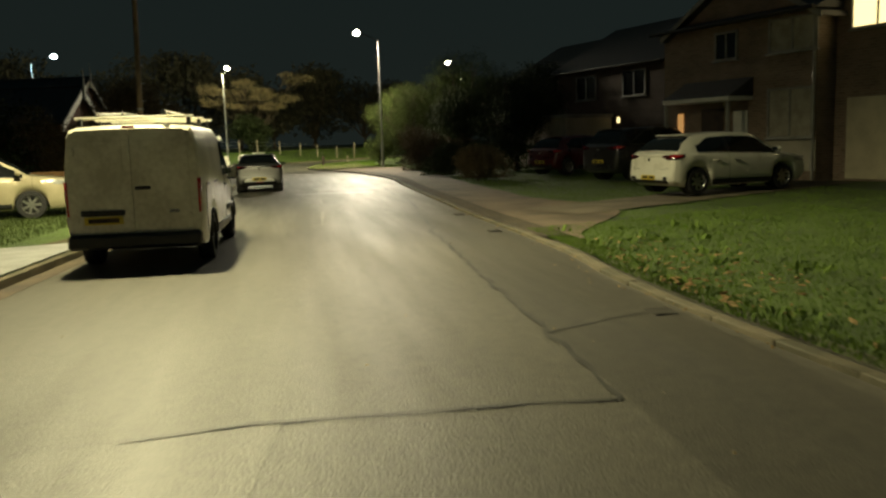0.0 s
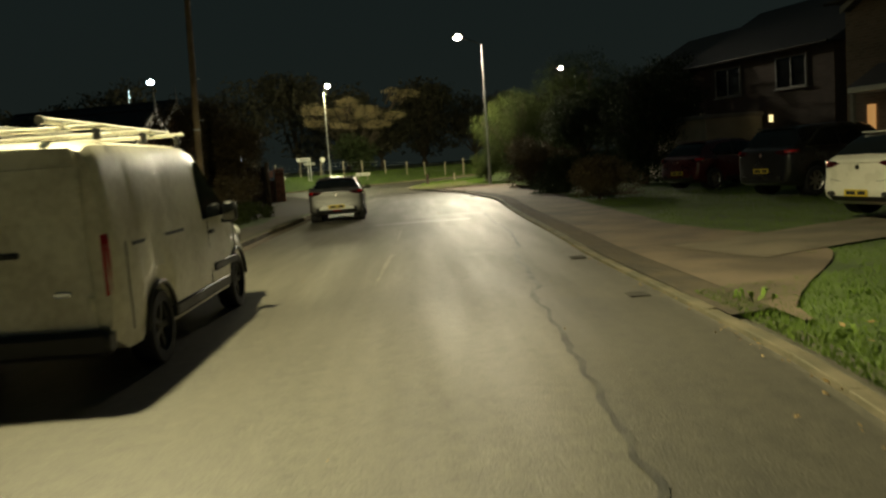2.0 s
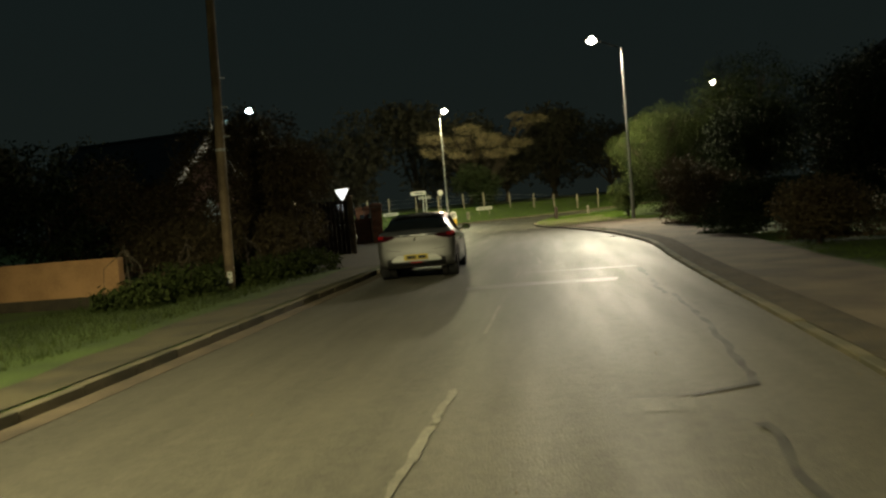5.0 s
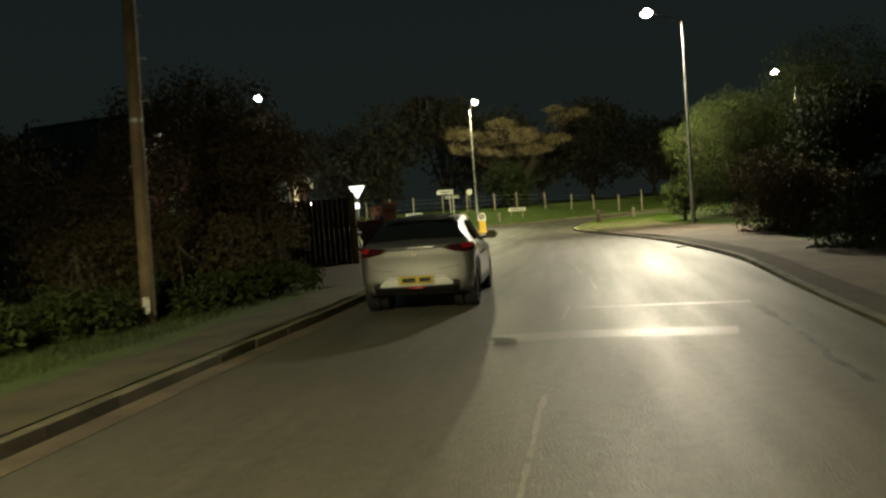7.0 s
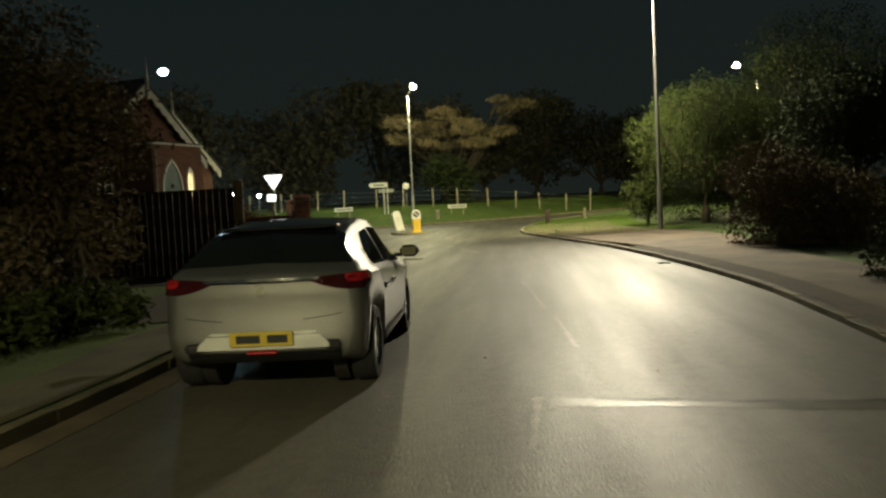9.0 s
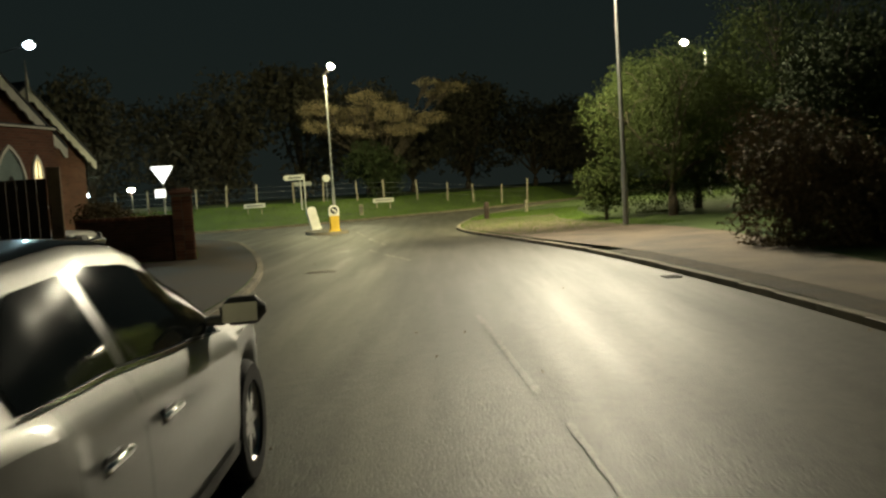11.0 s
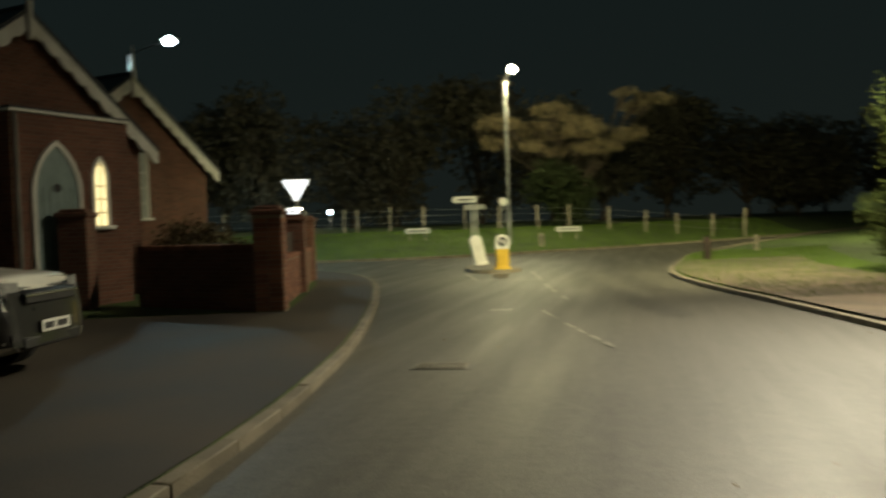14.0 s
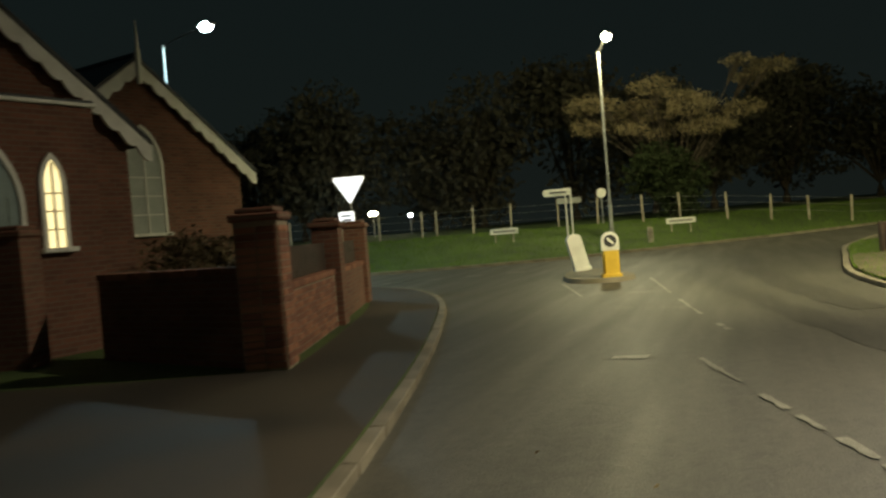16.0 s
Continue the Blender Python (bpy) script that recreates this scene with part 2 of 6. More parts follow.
KERB_OLD = mat("mossy_kerb", (0.125, 0.105, 0.065), (0.06, 0.055, 0.03), rough=0.85, scale=1.8, fine=40, bump=0.5, random_amount=0.25)
SLAB = mat("pale_slab", (0.30, 0.30, 0.29), (0.20, 0.20, 0.19), rough=0.75, scale=2, fine=50, bump=0.4)
GRAVEL = mat("gravel_drive", (0.17, 0.14, 0.095), (0.09, 0.075, 0.05), rough=0.85, scale=1.2, fine=45, bump=0.8, depth=0.02)
GRASS = mat("grass_ground", (0.075, 0.115, 0.022), (0.038, 0.060, 0.014), rough=0.9, scale=0.9, fine=28, bump=0.9, depth=0.04)
SOIL = mat("soil", (0.075, 0.058, 0.034), (0.040, 0.032, 0.020), rough=0.9, scale=2.5, fine=30, bump=0.9, depth=0.03)
BLADE = leaf_mat("grass_blade", (0.06, 0.11, 0.016), (0.15, 0.22, 0.04))
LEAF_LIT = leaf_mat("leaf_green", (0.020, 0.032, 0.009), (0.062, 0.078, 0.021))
LEAF_DARK = leaf_mat("leaf_dark", (0.016, 0.024, 0.010), (0.044, 0.058, 0.022))
LEAF_BROWN = leaf_mat("leaf_brown", (0.050, 0.038, 0.021), (0.150, 0.115, 0.060))
LEAF_PALE = leaf_mat("leaf_pale", (0.12, 0.095, 0.052), (0.46, 0.37, 0.21))
LEAF_WOOD = leaf_mat("winter_wood", (0.055, 0.052, 0.036), (0.125, 0.115, 0.078))
# Darker grass blade colour, carrying the weak light on the west lawn.
DIM_GRASS = leaf_mat("dim_grass", (0.022, 0.034, 0.009), (0.060, 0.078, 0.022))
LEAF_FALLEN = leaf_mat("leaf_fallen", (0.10, 0.055, 0.02), (0.36, 0.26, 0.12))
BARK = mat("bark", (0.11, 0.085, 0.055), (0.05, 0.038, 0.025), rough=0.9, scale=5, fine=30, bump=0.8, depth=0.02)
POLE_WOOD = mat("pole_wood", (0.23, 0.165, 0.095), (0.13, 0.09, 0.05), rough=0.8, scale=3, fine=40, bump=0.5)
GALV = mat("galvanised_steel", (0.42, 0.42, 0.40), (0.30, 0.30, 0.28), rough=0.5, metal=0.6, scale=3, fine=40, bump=0.1)
# White frame paint with dim night light put into its colour.
FRAME_DIM = mat("dimmed_frame_paint", (0.32, 0.31, 0.27), (0.22, 0.21, 0.18), rough=0.6, scale=2.5, fine=30, bump=0.12)
WHITE_PAINT = mat("white_paint", (0.78, 0.76, 0.68), (0.62, 0.60, 0.52), rough=0.5, scale=2.5, fine=30, bump=0.12)
ROAD_PAINT = asphalt_mat("road_paint", (0.28, 0.265, 0.205), (0.045, 0.046, 0.036), rough=0.52, worn=0.5)
ROAD_PAINT_FAINT = asphalt_mat("road_paint_worn", (0.20, 0.186, 0.145), (0.038, 0.035, 0.028), rough=0.52, worn=0.4)
BRICK = mat("red_brick", (0.30, 0.125, 0.070), (0.17, 0.065, 0.040), rough=0.85, scale=6, fine=45, bump=0.5, random_amount=0.7)
BRICK_PALE = mat("pale_brickwork", (0.46, 0.26, 0.12), (0.33, 0.18, 0.08), rough=0.88, scale=2, fine=30, bump=0.5)
MORTAR = mat("mortar", (0.30, 0.24, 0.17), (0.20, 0.16, 0.12), rough=0.9, scale=5, fine=50, bump=0.4)
SLATE = mat("roof_slate", (0.055, 0.055, 0.058), (0.030, 0.030, 0.033), rough=0.6, scale=4, fine=24, bump=0.5)
WOOD_FENCE = mat("fence_wood", (0.060, 0.038, 0.026), (0.028, 0.018, 0.013), rough=0.85, scale=4, fine=30, bump=0.5)
WOOD_POST = mat("weathered_post", (0.42, 0.37, 0.27), (0.25, 0.21, 0.15), rough=0.85, scale=4, fine=30, bump=0.4)
RENDERED = mat("pale_render", (0.50, 0.46, 0.36), (0.38, 0.34, 0.26), rough=0.85, scale=1.5, fine=35, bump=0.3)
DOOR_PAINT = mat("door_paint", (0.22, 0.29, 0.27), (0.17, 0.225, 0.21), rough=0.45, scale=3, fine=30, bump=0.15)
CREAM_DOOR = mat("garage_paint", (0.62, 0.55, 0.38), (0.50, 0.44, 0.30), rough=0.5, scale=2, fine=30, bump=0.1)
DARK_PLASTIC = mat("dark_plastic", (0.018, 0.018, 0.018), (0.012, 0.012, 0.012), rough=0.5, scale=6, fine=60, bump=0.15)
RUBBER = mat("tyre_rubber", (0.016, 0.016, 0.016), (0.010, 0.010, 0.010), rough=0.8, scale=8, fine=60, bump=0.3)
RIM = mat("alloy_rim", (0.55, 0.55, 0.53), (0.42, 0.42, 0.40), rough=0.3, metal=0.9, scale=5, fine=40, bump=0.05)
CHROME = mat("chrome_trim", (0.8, 0.8, 0.78), (0.7, 0.7, 0.68), rough=0.12, metal=1.0, scale=5, fine=40, bump=0.0)
GLASS_DARK = mat("tinted_glass", (0.010, 0.012, 0.012), (0.007, 0.008, 0.008), rough=0.06, scale=3, fine=20, bump=0.0, rvar=0.03, spec=0.6)
HOUSE_GLASS = mat("window_glass", (0.020, 0.022, 0.022), (0.012, 0.013, 0.013), rough=0.10, scale=2, fine=20, bump=0.0, spec=0.6)
VAN_WHITE = mat("van_paint", (0.74, 0.71, 0.59), (0.50, 0.465, 0.36), rough=0.38, scale=1.3, fine=14, bump=0.03, coat=0.4)
CAR_SILVER = mat("silver_paint", (0.235, 0.233, 0.224), (0.21, 0.208, 0.20), rough=0.48, metal=0.80, scale=2, fine=50, bump=0.0, coat=0.7)
CAR_WHITE = mat("white_car_paint", (0.74, 0.72, 0.62), (0.66, 0.64, 0.54), rough=0.3, scale=2, fine=30, bump=0.0, coat=0.8)
CAR_RED = mat("red_car_paint", (0.07, 0.007, 0.008), (0.05, 0.005, 0.006), rough=0.3, scale=2, fine=30, bump=0.0, coat=0.8)
CAR_BLACK = mat("black_car_paint", (0.014, 0.013, 0.014), (0.010, 0.010, 0.010), rough=0.3, scale=2, fine=30, bump=0.0, coat=0.8)
CAR_BEIGE = mat("pale_gold_paint", (0.48, 0.42, 0.28), (0.40, 0.35, 0.23), rough=0.32, metal=0.3, scale=2, fine=30, bump=0.0, coat=0.7)
TAIL_RED = mat("tail_lens", (0.42, 0.014, 0.016), (0.30, 0.010, 0.012), rough=0.15, scale=8, fine=50, bump=0.0, coat=0.8)
TAIL_DARK = mat("dark_tail_lens", (0.045, 0.004, 0.005), (0.03, 0.003, 0.004), rough=0.12, scale=8, fine=50, bump=0.0, coat=0.8)
PALE_PANEL = mat("pale_bumper_panel", (0.62, 0.62, 0.58), (0.54, 0.54, 0.50), rough=0.4, scale=3, fine=40, bump=0.0, coat=0.5)
LENS_CLEAR = mat("lamp_lens", (0.30, 0.30, 0.28), (0.20, 0.20, 0.19), rough=0.12, scale=8, fine=50, bump=0.0, coat=0.8)
PLATE_YELLOW = mat("plate_yellow", (0.62, 0.47, 0.05), (0.55, 0.41, 0.05), rough=0.4, scale=6, fine=40, bump=0.0)
PLATE_WHITE = mat("plate_white", (0.72, 0.72, 0.66), (0.62, 0.62, 0.56), rough=0.4, scale=6, fine=40, bump=0.0)
BAR_BLACK = mat("bar_black", (0.02, 0.02, 0.02), (0.015, 0.015, 0.015), rough=0.6, bump=0.0)
BOLLARD_YELLOW = mat("bollard_yellow", (0.70, 0.46, 0.05), (0.58, 0.37, 0.04), rough=0.45, scale=4, fine=30, bump=0.05)
IRON = mat("cast_iron", (0.062, 0.056, 0.045), (0.035, 0.032, 0.026), rough=0.65, metal=0.2, scale=6, fine=50, bump=0.4)
DRAIN_DARK = mat("drain_dark", (0.020, 0.018, 0.015), (0.012, 0.011, 0.010), rough=0.8, bump=0.2)
LAMP_WARM = glow("lamp_warm", (1.0, 0.86, 0.60), 90)
LAMP_COOL = glow("lamp_cool", (0.72, 0.95, 1.0), 70)
WINDOW_WARM = glow("lit_window", (1.0, 0.80, 0.36), 1.2)
WINDOW_ORANGE = glow("lit_door_glass", (1.0, 0.48, 0.13), 0.30)
# Emission stands in for street light thrown back by the sign.
SIGN_GLOW = glow("glowing_sign_face", (0.92, 0.97, 1.0), 1.3)

# ---- ground, road, kerbs ----
left_edge = curve_x([(-30, -11), (0, -2.4), (6, -0.6), (12.6, 1.5), (15, 2.4), (20, 4.3), (25, 6.05), (28.9, 7.35), (32.6, 8.65), (38.9, 10.42),
                     (42.6, 11.43), (46.2, 11.97), (50.2, 12.21), (54, 12.26), (58, 12.14), (60.5, 11.7), (62.5, 10.9), (64.4, 9.2), (65.8, 6.0), (66.6, 1.0), (67.4, -12), (69.0, -70)])
right_edge = curve_x([(-30, -6), (0, 4.85), (5.34, 6.49), (7.53, 7.09), (9.66, 7.78), (11.6, 8.55), (14.3, 9.4), (18, 10.5), (20.7, 11.4), (27.2, 13.5), (30.8, 14.7),
                      (35.5, 16.3), (40, 17.35), (45, 18.2), (50, 18.6), (54, 18.85), (57.5, 19.5), (61.5, 21.1), (66.5, 23.4), (75.9, 29.8), (83.6, 35.8), (89.6, 41.0), (150, 95)])
far_edge = curve_x([(-80, 75), (-10, 72), (9, 71.3), (15, 71.6), (19, 73.6), (24, 76.4), (30, 80.6), (37, 86.5), (44, 93.5), (110, 165)])


def kerb_height(y):
    return lerp(0.045, 0.075, smooth((y - 27) / 9))


def kerb_offset(y):
    return lerp(0.33, 0.07, smooth((y - 33) / 4))


def z_right(x, y):
    s = x - right_edge(y)
    return kerb_height(y) + 0.012 * max(0.0, min(s - 2.0, 18)) + 0.02 * noise.noise((x * 0.5, y * 0.5, 0)) * smooth((s - 1) / 3)


def z_left(x, y):
    s = left_edge(y) - x
    return lerp(0.105, 0.08, smooth((y - 33) / 5)) + 0.008 * max(0.0, min(s - 2.5, 15)) + 0.02 * noise.noise((x * 0.5, y * 0.5, 3)) * smooth((s - 2) / 3)


def z_far(x, y):
    s = y - far_edge(x)
    return 0.10 + 0.85 * smooth(s / 7.5) + 0.03 * max(0.0, min(s - 5, 12)) + 0.03 * noise.noise((x * 0.4, y * 0.4, 7)) * smooth(s / 2)


bm = bm_new()
add_grid(bm, [[(x, y, -0.12) for x in (-2500, -300, -80, 0, 80, 300, 2500)] for y in (-2500, -300, -60, 40, 160, 500, 2500)])
whole("ground", bm, GRASS, "dark open grassland reaching to the horizon", "ground", kind="structure")

bm = bm_new()
add_grid(bm, [[(x, y, 0.0) for x in range(-80, 121, 4)] for y in range(-32, 169, 4)])
road = whole("road", bm, ASPHALT, "worn grey tarmac residential road with patches and cracks", "road", kind="structure")

ys = [-30 + 0.5 * i for i in range(0, 361)]
bm = bm_new()
add_grid(bm, [[(right_edge(y) + s, y, z_right(right_edge(y) + s, y) - (0.12 if s < 0.2 else 0)) for s in (0.1, 0.13, 0.7, 1.5, 2.5, 3.5, 5, 7, 9, 12, 16, 22, 32, 60)] for y in ys])
whole("lawn_east", bm, GRASS, "mown grass verge and front lawns beside the road", "lawn", kind="structure")
ys = [-30 + 0.5 * i for i in range(0, 176)] + [58 + 0.1 * i for i in range(0, 111)]
bm = bm_new()
add_grid(bm, [[(left_edge(y) - s, y, z_left(left_edge(y) - s, y) - (0.12 if s < kerb_offset(y) + 0.07 else 0)) for s in (kerb_offset(y) + 0.05, kerb_offset(y) + 0.08, 0.8, 1.5, 2.5, 3.5, 5, 7, 9, 12, 16, 22, 32, 60)] for y in ys])
whole("lawn_west", bm, GRASS, "dark rough grass behind the pavement", "lawn", kind="structure")
xs = [-78 + 1.0 * i for i in range(0, 185)]
bm = bm_new()
add_grid(bm, [[(x, far_edge(x) + s, z_far(x, far_edge(x) + s) - (0.12 if s < 0.2 else 0)) for s in (0.1, 0.13, 0.8, 1.6, 2.5, 3.5, 5, 6.5, 8, 11, 15, 22, 40, 80)] for x in xs])
whole("grass_bank", bm, GRASS, "grass bank rising behind the junction", "grass bank", kind="structure")


def ribbon(name, pts, half, material, z, label, category, parent=None, kind="structure", jitter=0.0):
    """A strip of varying width along points, draped by the height function z."""
    rng = random.Random(len(pts) * 7 + int(abs(pts[0][0]) * 10))
    rows = []
    for i, p in enumerate(pts):
        a, b = Vector(pts[max(0, i - 1)]), Vector(pts[min(len(pts) - 1, i + 1)])
        t = (b - a).normalized()
        side = Vector((t.y, -t.x))
        h = half[i] if isinstance(half, (list, tuple)) else half
        h0, h1 = h * (1 + jitter * rng.uniform(-1, 1)), h * (1 + jitter * rng.uniform(-1, 1))
        l, r = Vector(p) - side * h0, Vector(p) + side * h1
        rows.append([(*l, z(*l)), (*((l + r) / 2), z(*((l + r) / 2))), (*r, z(*r))])
    bm = bm_new()
    add_grid(bm, rows)
    if parent is not None:
        return part(name, bm, material, parent, label)
    return whole(name, bm, material, label, category, kind=kind)


def strip(name, edge, y0, y1, s0, s1, material, zf, label, category, sign, step=0.5, wob=0.0):
    bm = bm_new()
    rows = []
    n = int((y1 - y0) / step) + 1
    for i in range(n):
        y = y0 + (y1 - y0) * i / (n - 1)
        w = wob * noise.noise((y * 0.6, s1, 0))
        rows.append([(edge(y) + sign * s, y, zf(edge(y) + sign * s, y) + 0.014) for s in [lerp(s0, s1 + w, k / 4) for k in range(5)]])
    add_grid(bm, rows)
    return whole(name, bm, material, label, category, kind="structure")


def footway_inner(y):
    return 0.56


bm = bm_new()
rows = []
for i in range(0, 100):
    y = 12.4 + i * 0.5
    e = right_edge(y)
    inner = footway_inner(y) * (1.0 - smooth((y - 42) / 6)) + 0.2 * smooth((y - 42) / 6)
    outer = 2.35 + 0.15 * noise.noise((y * 0.5, 0, 0)) + 0.9 * math.exp(-((y - 17) / 2.2) ** 2) + 1.6 * smooth((y - 38) / 10)
    outer *= smooth((y - 12.0) / 3.6) * 0.8 + 0.2
    rows.append([(e + s, y, z_right(e + s, y) + 0.022) for s in [lerp(inner, max(outer, inner + 0.1), k / 5) for k in range(6)]])
add_grid(bm, rows)
whole("footway_east", bm, FOOTWAY, "worn brown tarmac footway with grassy edges", "pavement", kind="structure")
strip("verge_soil", right_edge, 13, 44, 0.10, 0.74, SOIL, z_right, "bare earth strip behind the kerb", "verge", 1, wob=0.10)
bm = bm_new()
rows = []
for i in range(0, 24):
    x = 11.6 + i * 0.42
    yc = 16.6 + 0.10 * (x - 11.6)
    hw = 1.0 + 0.1 * noise.noise((x, 0, 0))
    rows.append([(x, yc + k * hw / 2, z_right(x, yc + k * hw / 2) + 0.030) for k in (-2, -1, 0, 1, 2)])
add_grid(bm, rows)
whole("driveway", bm, GRAVEL, "pale gravel driveway crossing the lawn", "driveway", kind="structure")
strip("channel_west", left_edge, -10, 35, -0.03, 0.26, MUDDY, lambda x, y: -0.008, "brown muddy gutter channel along the road", "gutter", -1, wob=0.0)
strip("footway_west", left_edge, -10, 36.5, 0.42, 1.35, LITTERED, z_left, "narrow pavement overgrown with moss and leaf litter", "pavement", -1, wob=0.35)
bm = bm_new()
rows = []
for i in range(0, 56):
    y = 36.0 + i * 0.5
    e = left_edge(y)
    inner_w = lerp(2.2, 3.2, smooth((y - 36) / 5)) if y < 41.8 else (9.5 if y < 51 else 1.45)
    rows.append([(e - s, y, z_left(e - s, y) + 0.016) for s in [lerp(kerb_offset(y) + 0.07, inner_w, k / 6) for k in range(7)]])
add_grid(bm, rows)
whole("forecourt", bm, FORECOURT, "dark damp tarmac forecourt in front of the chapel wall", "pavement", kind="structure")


def kerb(name, edge, y0, y1, off, sign, top, label, by_x=False, stone=None):
    stone = stone or CONCRETE
    root = thing(name, label, "kerb", kind="structure")
    bm = bm_new()
    add_box(bm, (0.125, 0.905, 0.26), (0, 0, -0.13), bevel=0.008)
    me = mesh_of("kerbstone", bm, stone)
    bm = bm_new()
    add_box(bm, (0.125, 0.905, 0.26), (0, 0, -0.13), bevel=0.008)
    clean = mesh_of("kerbstone", bm, CONCRETE)
    y, made = y0, 0
    rng = random.Random(5)
    while y < y1:
        if by_x:
            p, q = Vector((y, edge(y) + off(y))), Vector((y + 0.1, edge(y + 0.1) + off(y)))
        else:
            p, q = Vector((edge(y) + sign * off(y), y)), Vector((edge(y + 0.1) + sign * off(y), y + 0.1))
        t = (q - p).normalized()
        ob = new("kerbstone", clean if y > 34 else me)
        ob.parent = root
        ob.matrix_basis = pose(p.x, p.y, top(y) + rng.uniform(-0.006, 0.006), 0, rng.uniform(-0.8, 0.8), math.degrees(math.atan2(-t.x, t.y)) + rng.uniform(-0.6, 0.6))
        y += 0.912 * (abs(t.x) if by_x else max(0.03, abs(t.y)))
        made += 1
    return root


strip("slab_crossing", left_edge, 5, 17.2, 0.43, 1.85, SLAB, lambda x, y: z_left(x, y) + 0.012, "pale concrete slab pavement crossing", "pavement", -1)
kerb("kerb_east", right_edge, 2.5, 92, lambda y: 0.05, 1, lambda y: kerb_height(y) + 0.004, "mossy worn concrete kerb along the grass verge", stone=KERB_OLD)
kerb("kerb_west", left_edge, 6, 66.3, kerb_offset, -1, lambda y: lerp(0.11, 0.085, smooth((y - 33) / 5)), "weathered concrete kerb beside the pavement", stone=KERB_OLD)
kerb("kerb_far", far_edge, -20, 60, lambda y: 0.07, 1, lambda y: 0.105, "pale concrete kerb below the grass bank", by_x=True)

# ---- street lamps, poles, signs ----
def street_lamp(head, foot, z0, lens, label):
    root = thing("street_lamp", label, "street lamp", pose(foot[0], foot[1], z0), group="street lamps")
    hx, hy, hz = head[0] - foot[0], head[1] - foot[1], head[2] - z0
    d = Vector((hx, hy, 0))
    reach = d.length
    d.normalize()
    top = hz - 0.45
    part("column", add_tube(add_tube(bm_new(), (0, 0, -0.3), (0, 0, 1.5), 0.085, 0.085, 12), (0, 0, 1.5), (0, 0, top), 0.062, 0.048, 12), GALV, root)
    part("access_door", add_box(bm_new(), (0.10, 0.012, 0.5), (0, -0.083, 0.75), bevel=0.003), GALV, root)
    pts = [(d.x * reach * f, d.y * reach * f, top - 0.05 + 0.42 * math.sin(f * math.pi / 2)) for f in (0.0, 0.15, 0.35, 0.6, 0.85)]
    # Dark colour gives the arm the shade above the lantern.
    part("arm", add_path_tube(bm_new(), pts, 0.026), DARK_PLASTIC, root, "bracket arm coloured dark for shade")
    yaw = math.degrees(math.atan2(-d.x, d.y))
    bm = bm_new()
    bmesh.ops.create_uvsphere(bm, u_segments=14, v_segments=8, radius=1, matrix=pose(hx, hy, hz + 0.03, 0, 0, yaw) @ Matrix.Diagonal((0.15, 0.34, 0.085, 1)))
    house = part("lantern", bm, GALV, root, "grey lantern housing")
    # Lens drawn larger and rounder to give the lamp its bloom.
    bm = bm_new()
    bmesh.ops.create_uvsphere(bm, u_segments=14, v_segments=8, radius=1, matrix=pose(hx, hy, hz - 0.03, 0, 0, yaw) @ Matrix.Diagonal((0.19, 0.23, 0.165, 1)))
    part("lens", bm, lens, house, "glowing lamp lens, oversized for its bloom")
    return root


street_lamp(LAMP_A, FOOT_A, 0.12, LAMP_WARM, "tall grey steel street lamp with warm lit lantern")
street_lamp(LAMP_B, FOOT_B, 0.42, LAMP_WARM, "tall grey street lamp lit warm on the grass bank")
street_lamp(LAMP_C, FOOT_C, 0.05, LAMP_COOL, "tall street lamp with cold bluish lit lantern")
street_lamp(LAMP_D, FOOT_D, 0.25, LAMP_WARM, "distant lit street lamp behind the trees")
street_lamp(LAMP_V, FOOT_V, 0.10, LAMP_WARM, "tall lit street lamp standing beside the parked van")

root = thing("telegraph_pole", "tall brown wooden telegraph pole beside the hedge", "telegraph pole", pose(5.59, 32.35, 0.1))
part("pole", add_tube(bm_new(), (0, 0, -0.4), (0.24, 0.05, 9.2), 0.105, 0.078, 14), POLE_WOOD, root)
part("number_plate_tag", add_box(bm_new(), (0.10, 0.012, 0.24), (0.02, -0.122, 0.28), bevel=0.003), WHITE_PAINT, root, "small white plate on the pole")
for k in range(3):
    part("step_bolt", add_tube(bm_new(), (0.16, -0.02, 3.2 + 0.6 * k), (0.30, -0.04, 3.2 + 0.6 * k), 0.012, seg=6), GALV, root)
part("steel_band", add_tube(bm_new(), (0.075, 0.016, 2.9), (0.077, 0.016, 2.96), 0.102, seg=14), GALV, root)


def rounded_triangle(w, h, r=0.05):
    """Outline of a triangle that points down, centred on its top edge's height."""
    c = [(-w / 2 + r, h - r), (w / 2 - r, h - r), (0, 2 * r)]
    out = []
    for (cx, cz), (a0, a1) in zip(c, ((210, 90), (90, -30), (-30, -150))):
        for k in range(5):
            a = radians(lerp(a0, a1, k / 4))
            out.append((cx + r * math.cos(a), cz + r * math.sin(a)))
    return out


root = thing("give_way_sign", "bright white triangular give way sign on grey post", "road sign", pose(9.72, 63.05, 0.1, 0, 0, -2))
part("post", add_tube(bm_new(), (0, 0.06, -0.3), (0, 0.06, 2.75), 0.038, seg=10), GALV, root)
face = part("triangle_plate", add_prism(bm_new(), rounded_triangle(0.84, 0.74), 0.02, pose(0, 0, 2.12)), WHITE_PAINT, root)
# Sign and plate faces glow, though neither is a lamp.
part("triangle_face", add_prism(bm_new(), [(x * 0.94, 0.025 + z * 0.94) for x, z in rounded_triangle(0.84, 0.74)], 0.006, pose(0, -0.008, 2.12)), SIGN_GLOW, face, "white sign face, brightness added as glow")
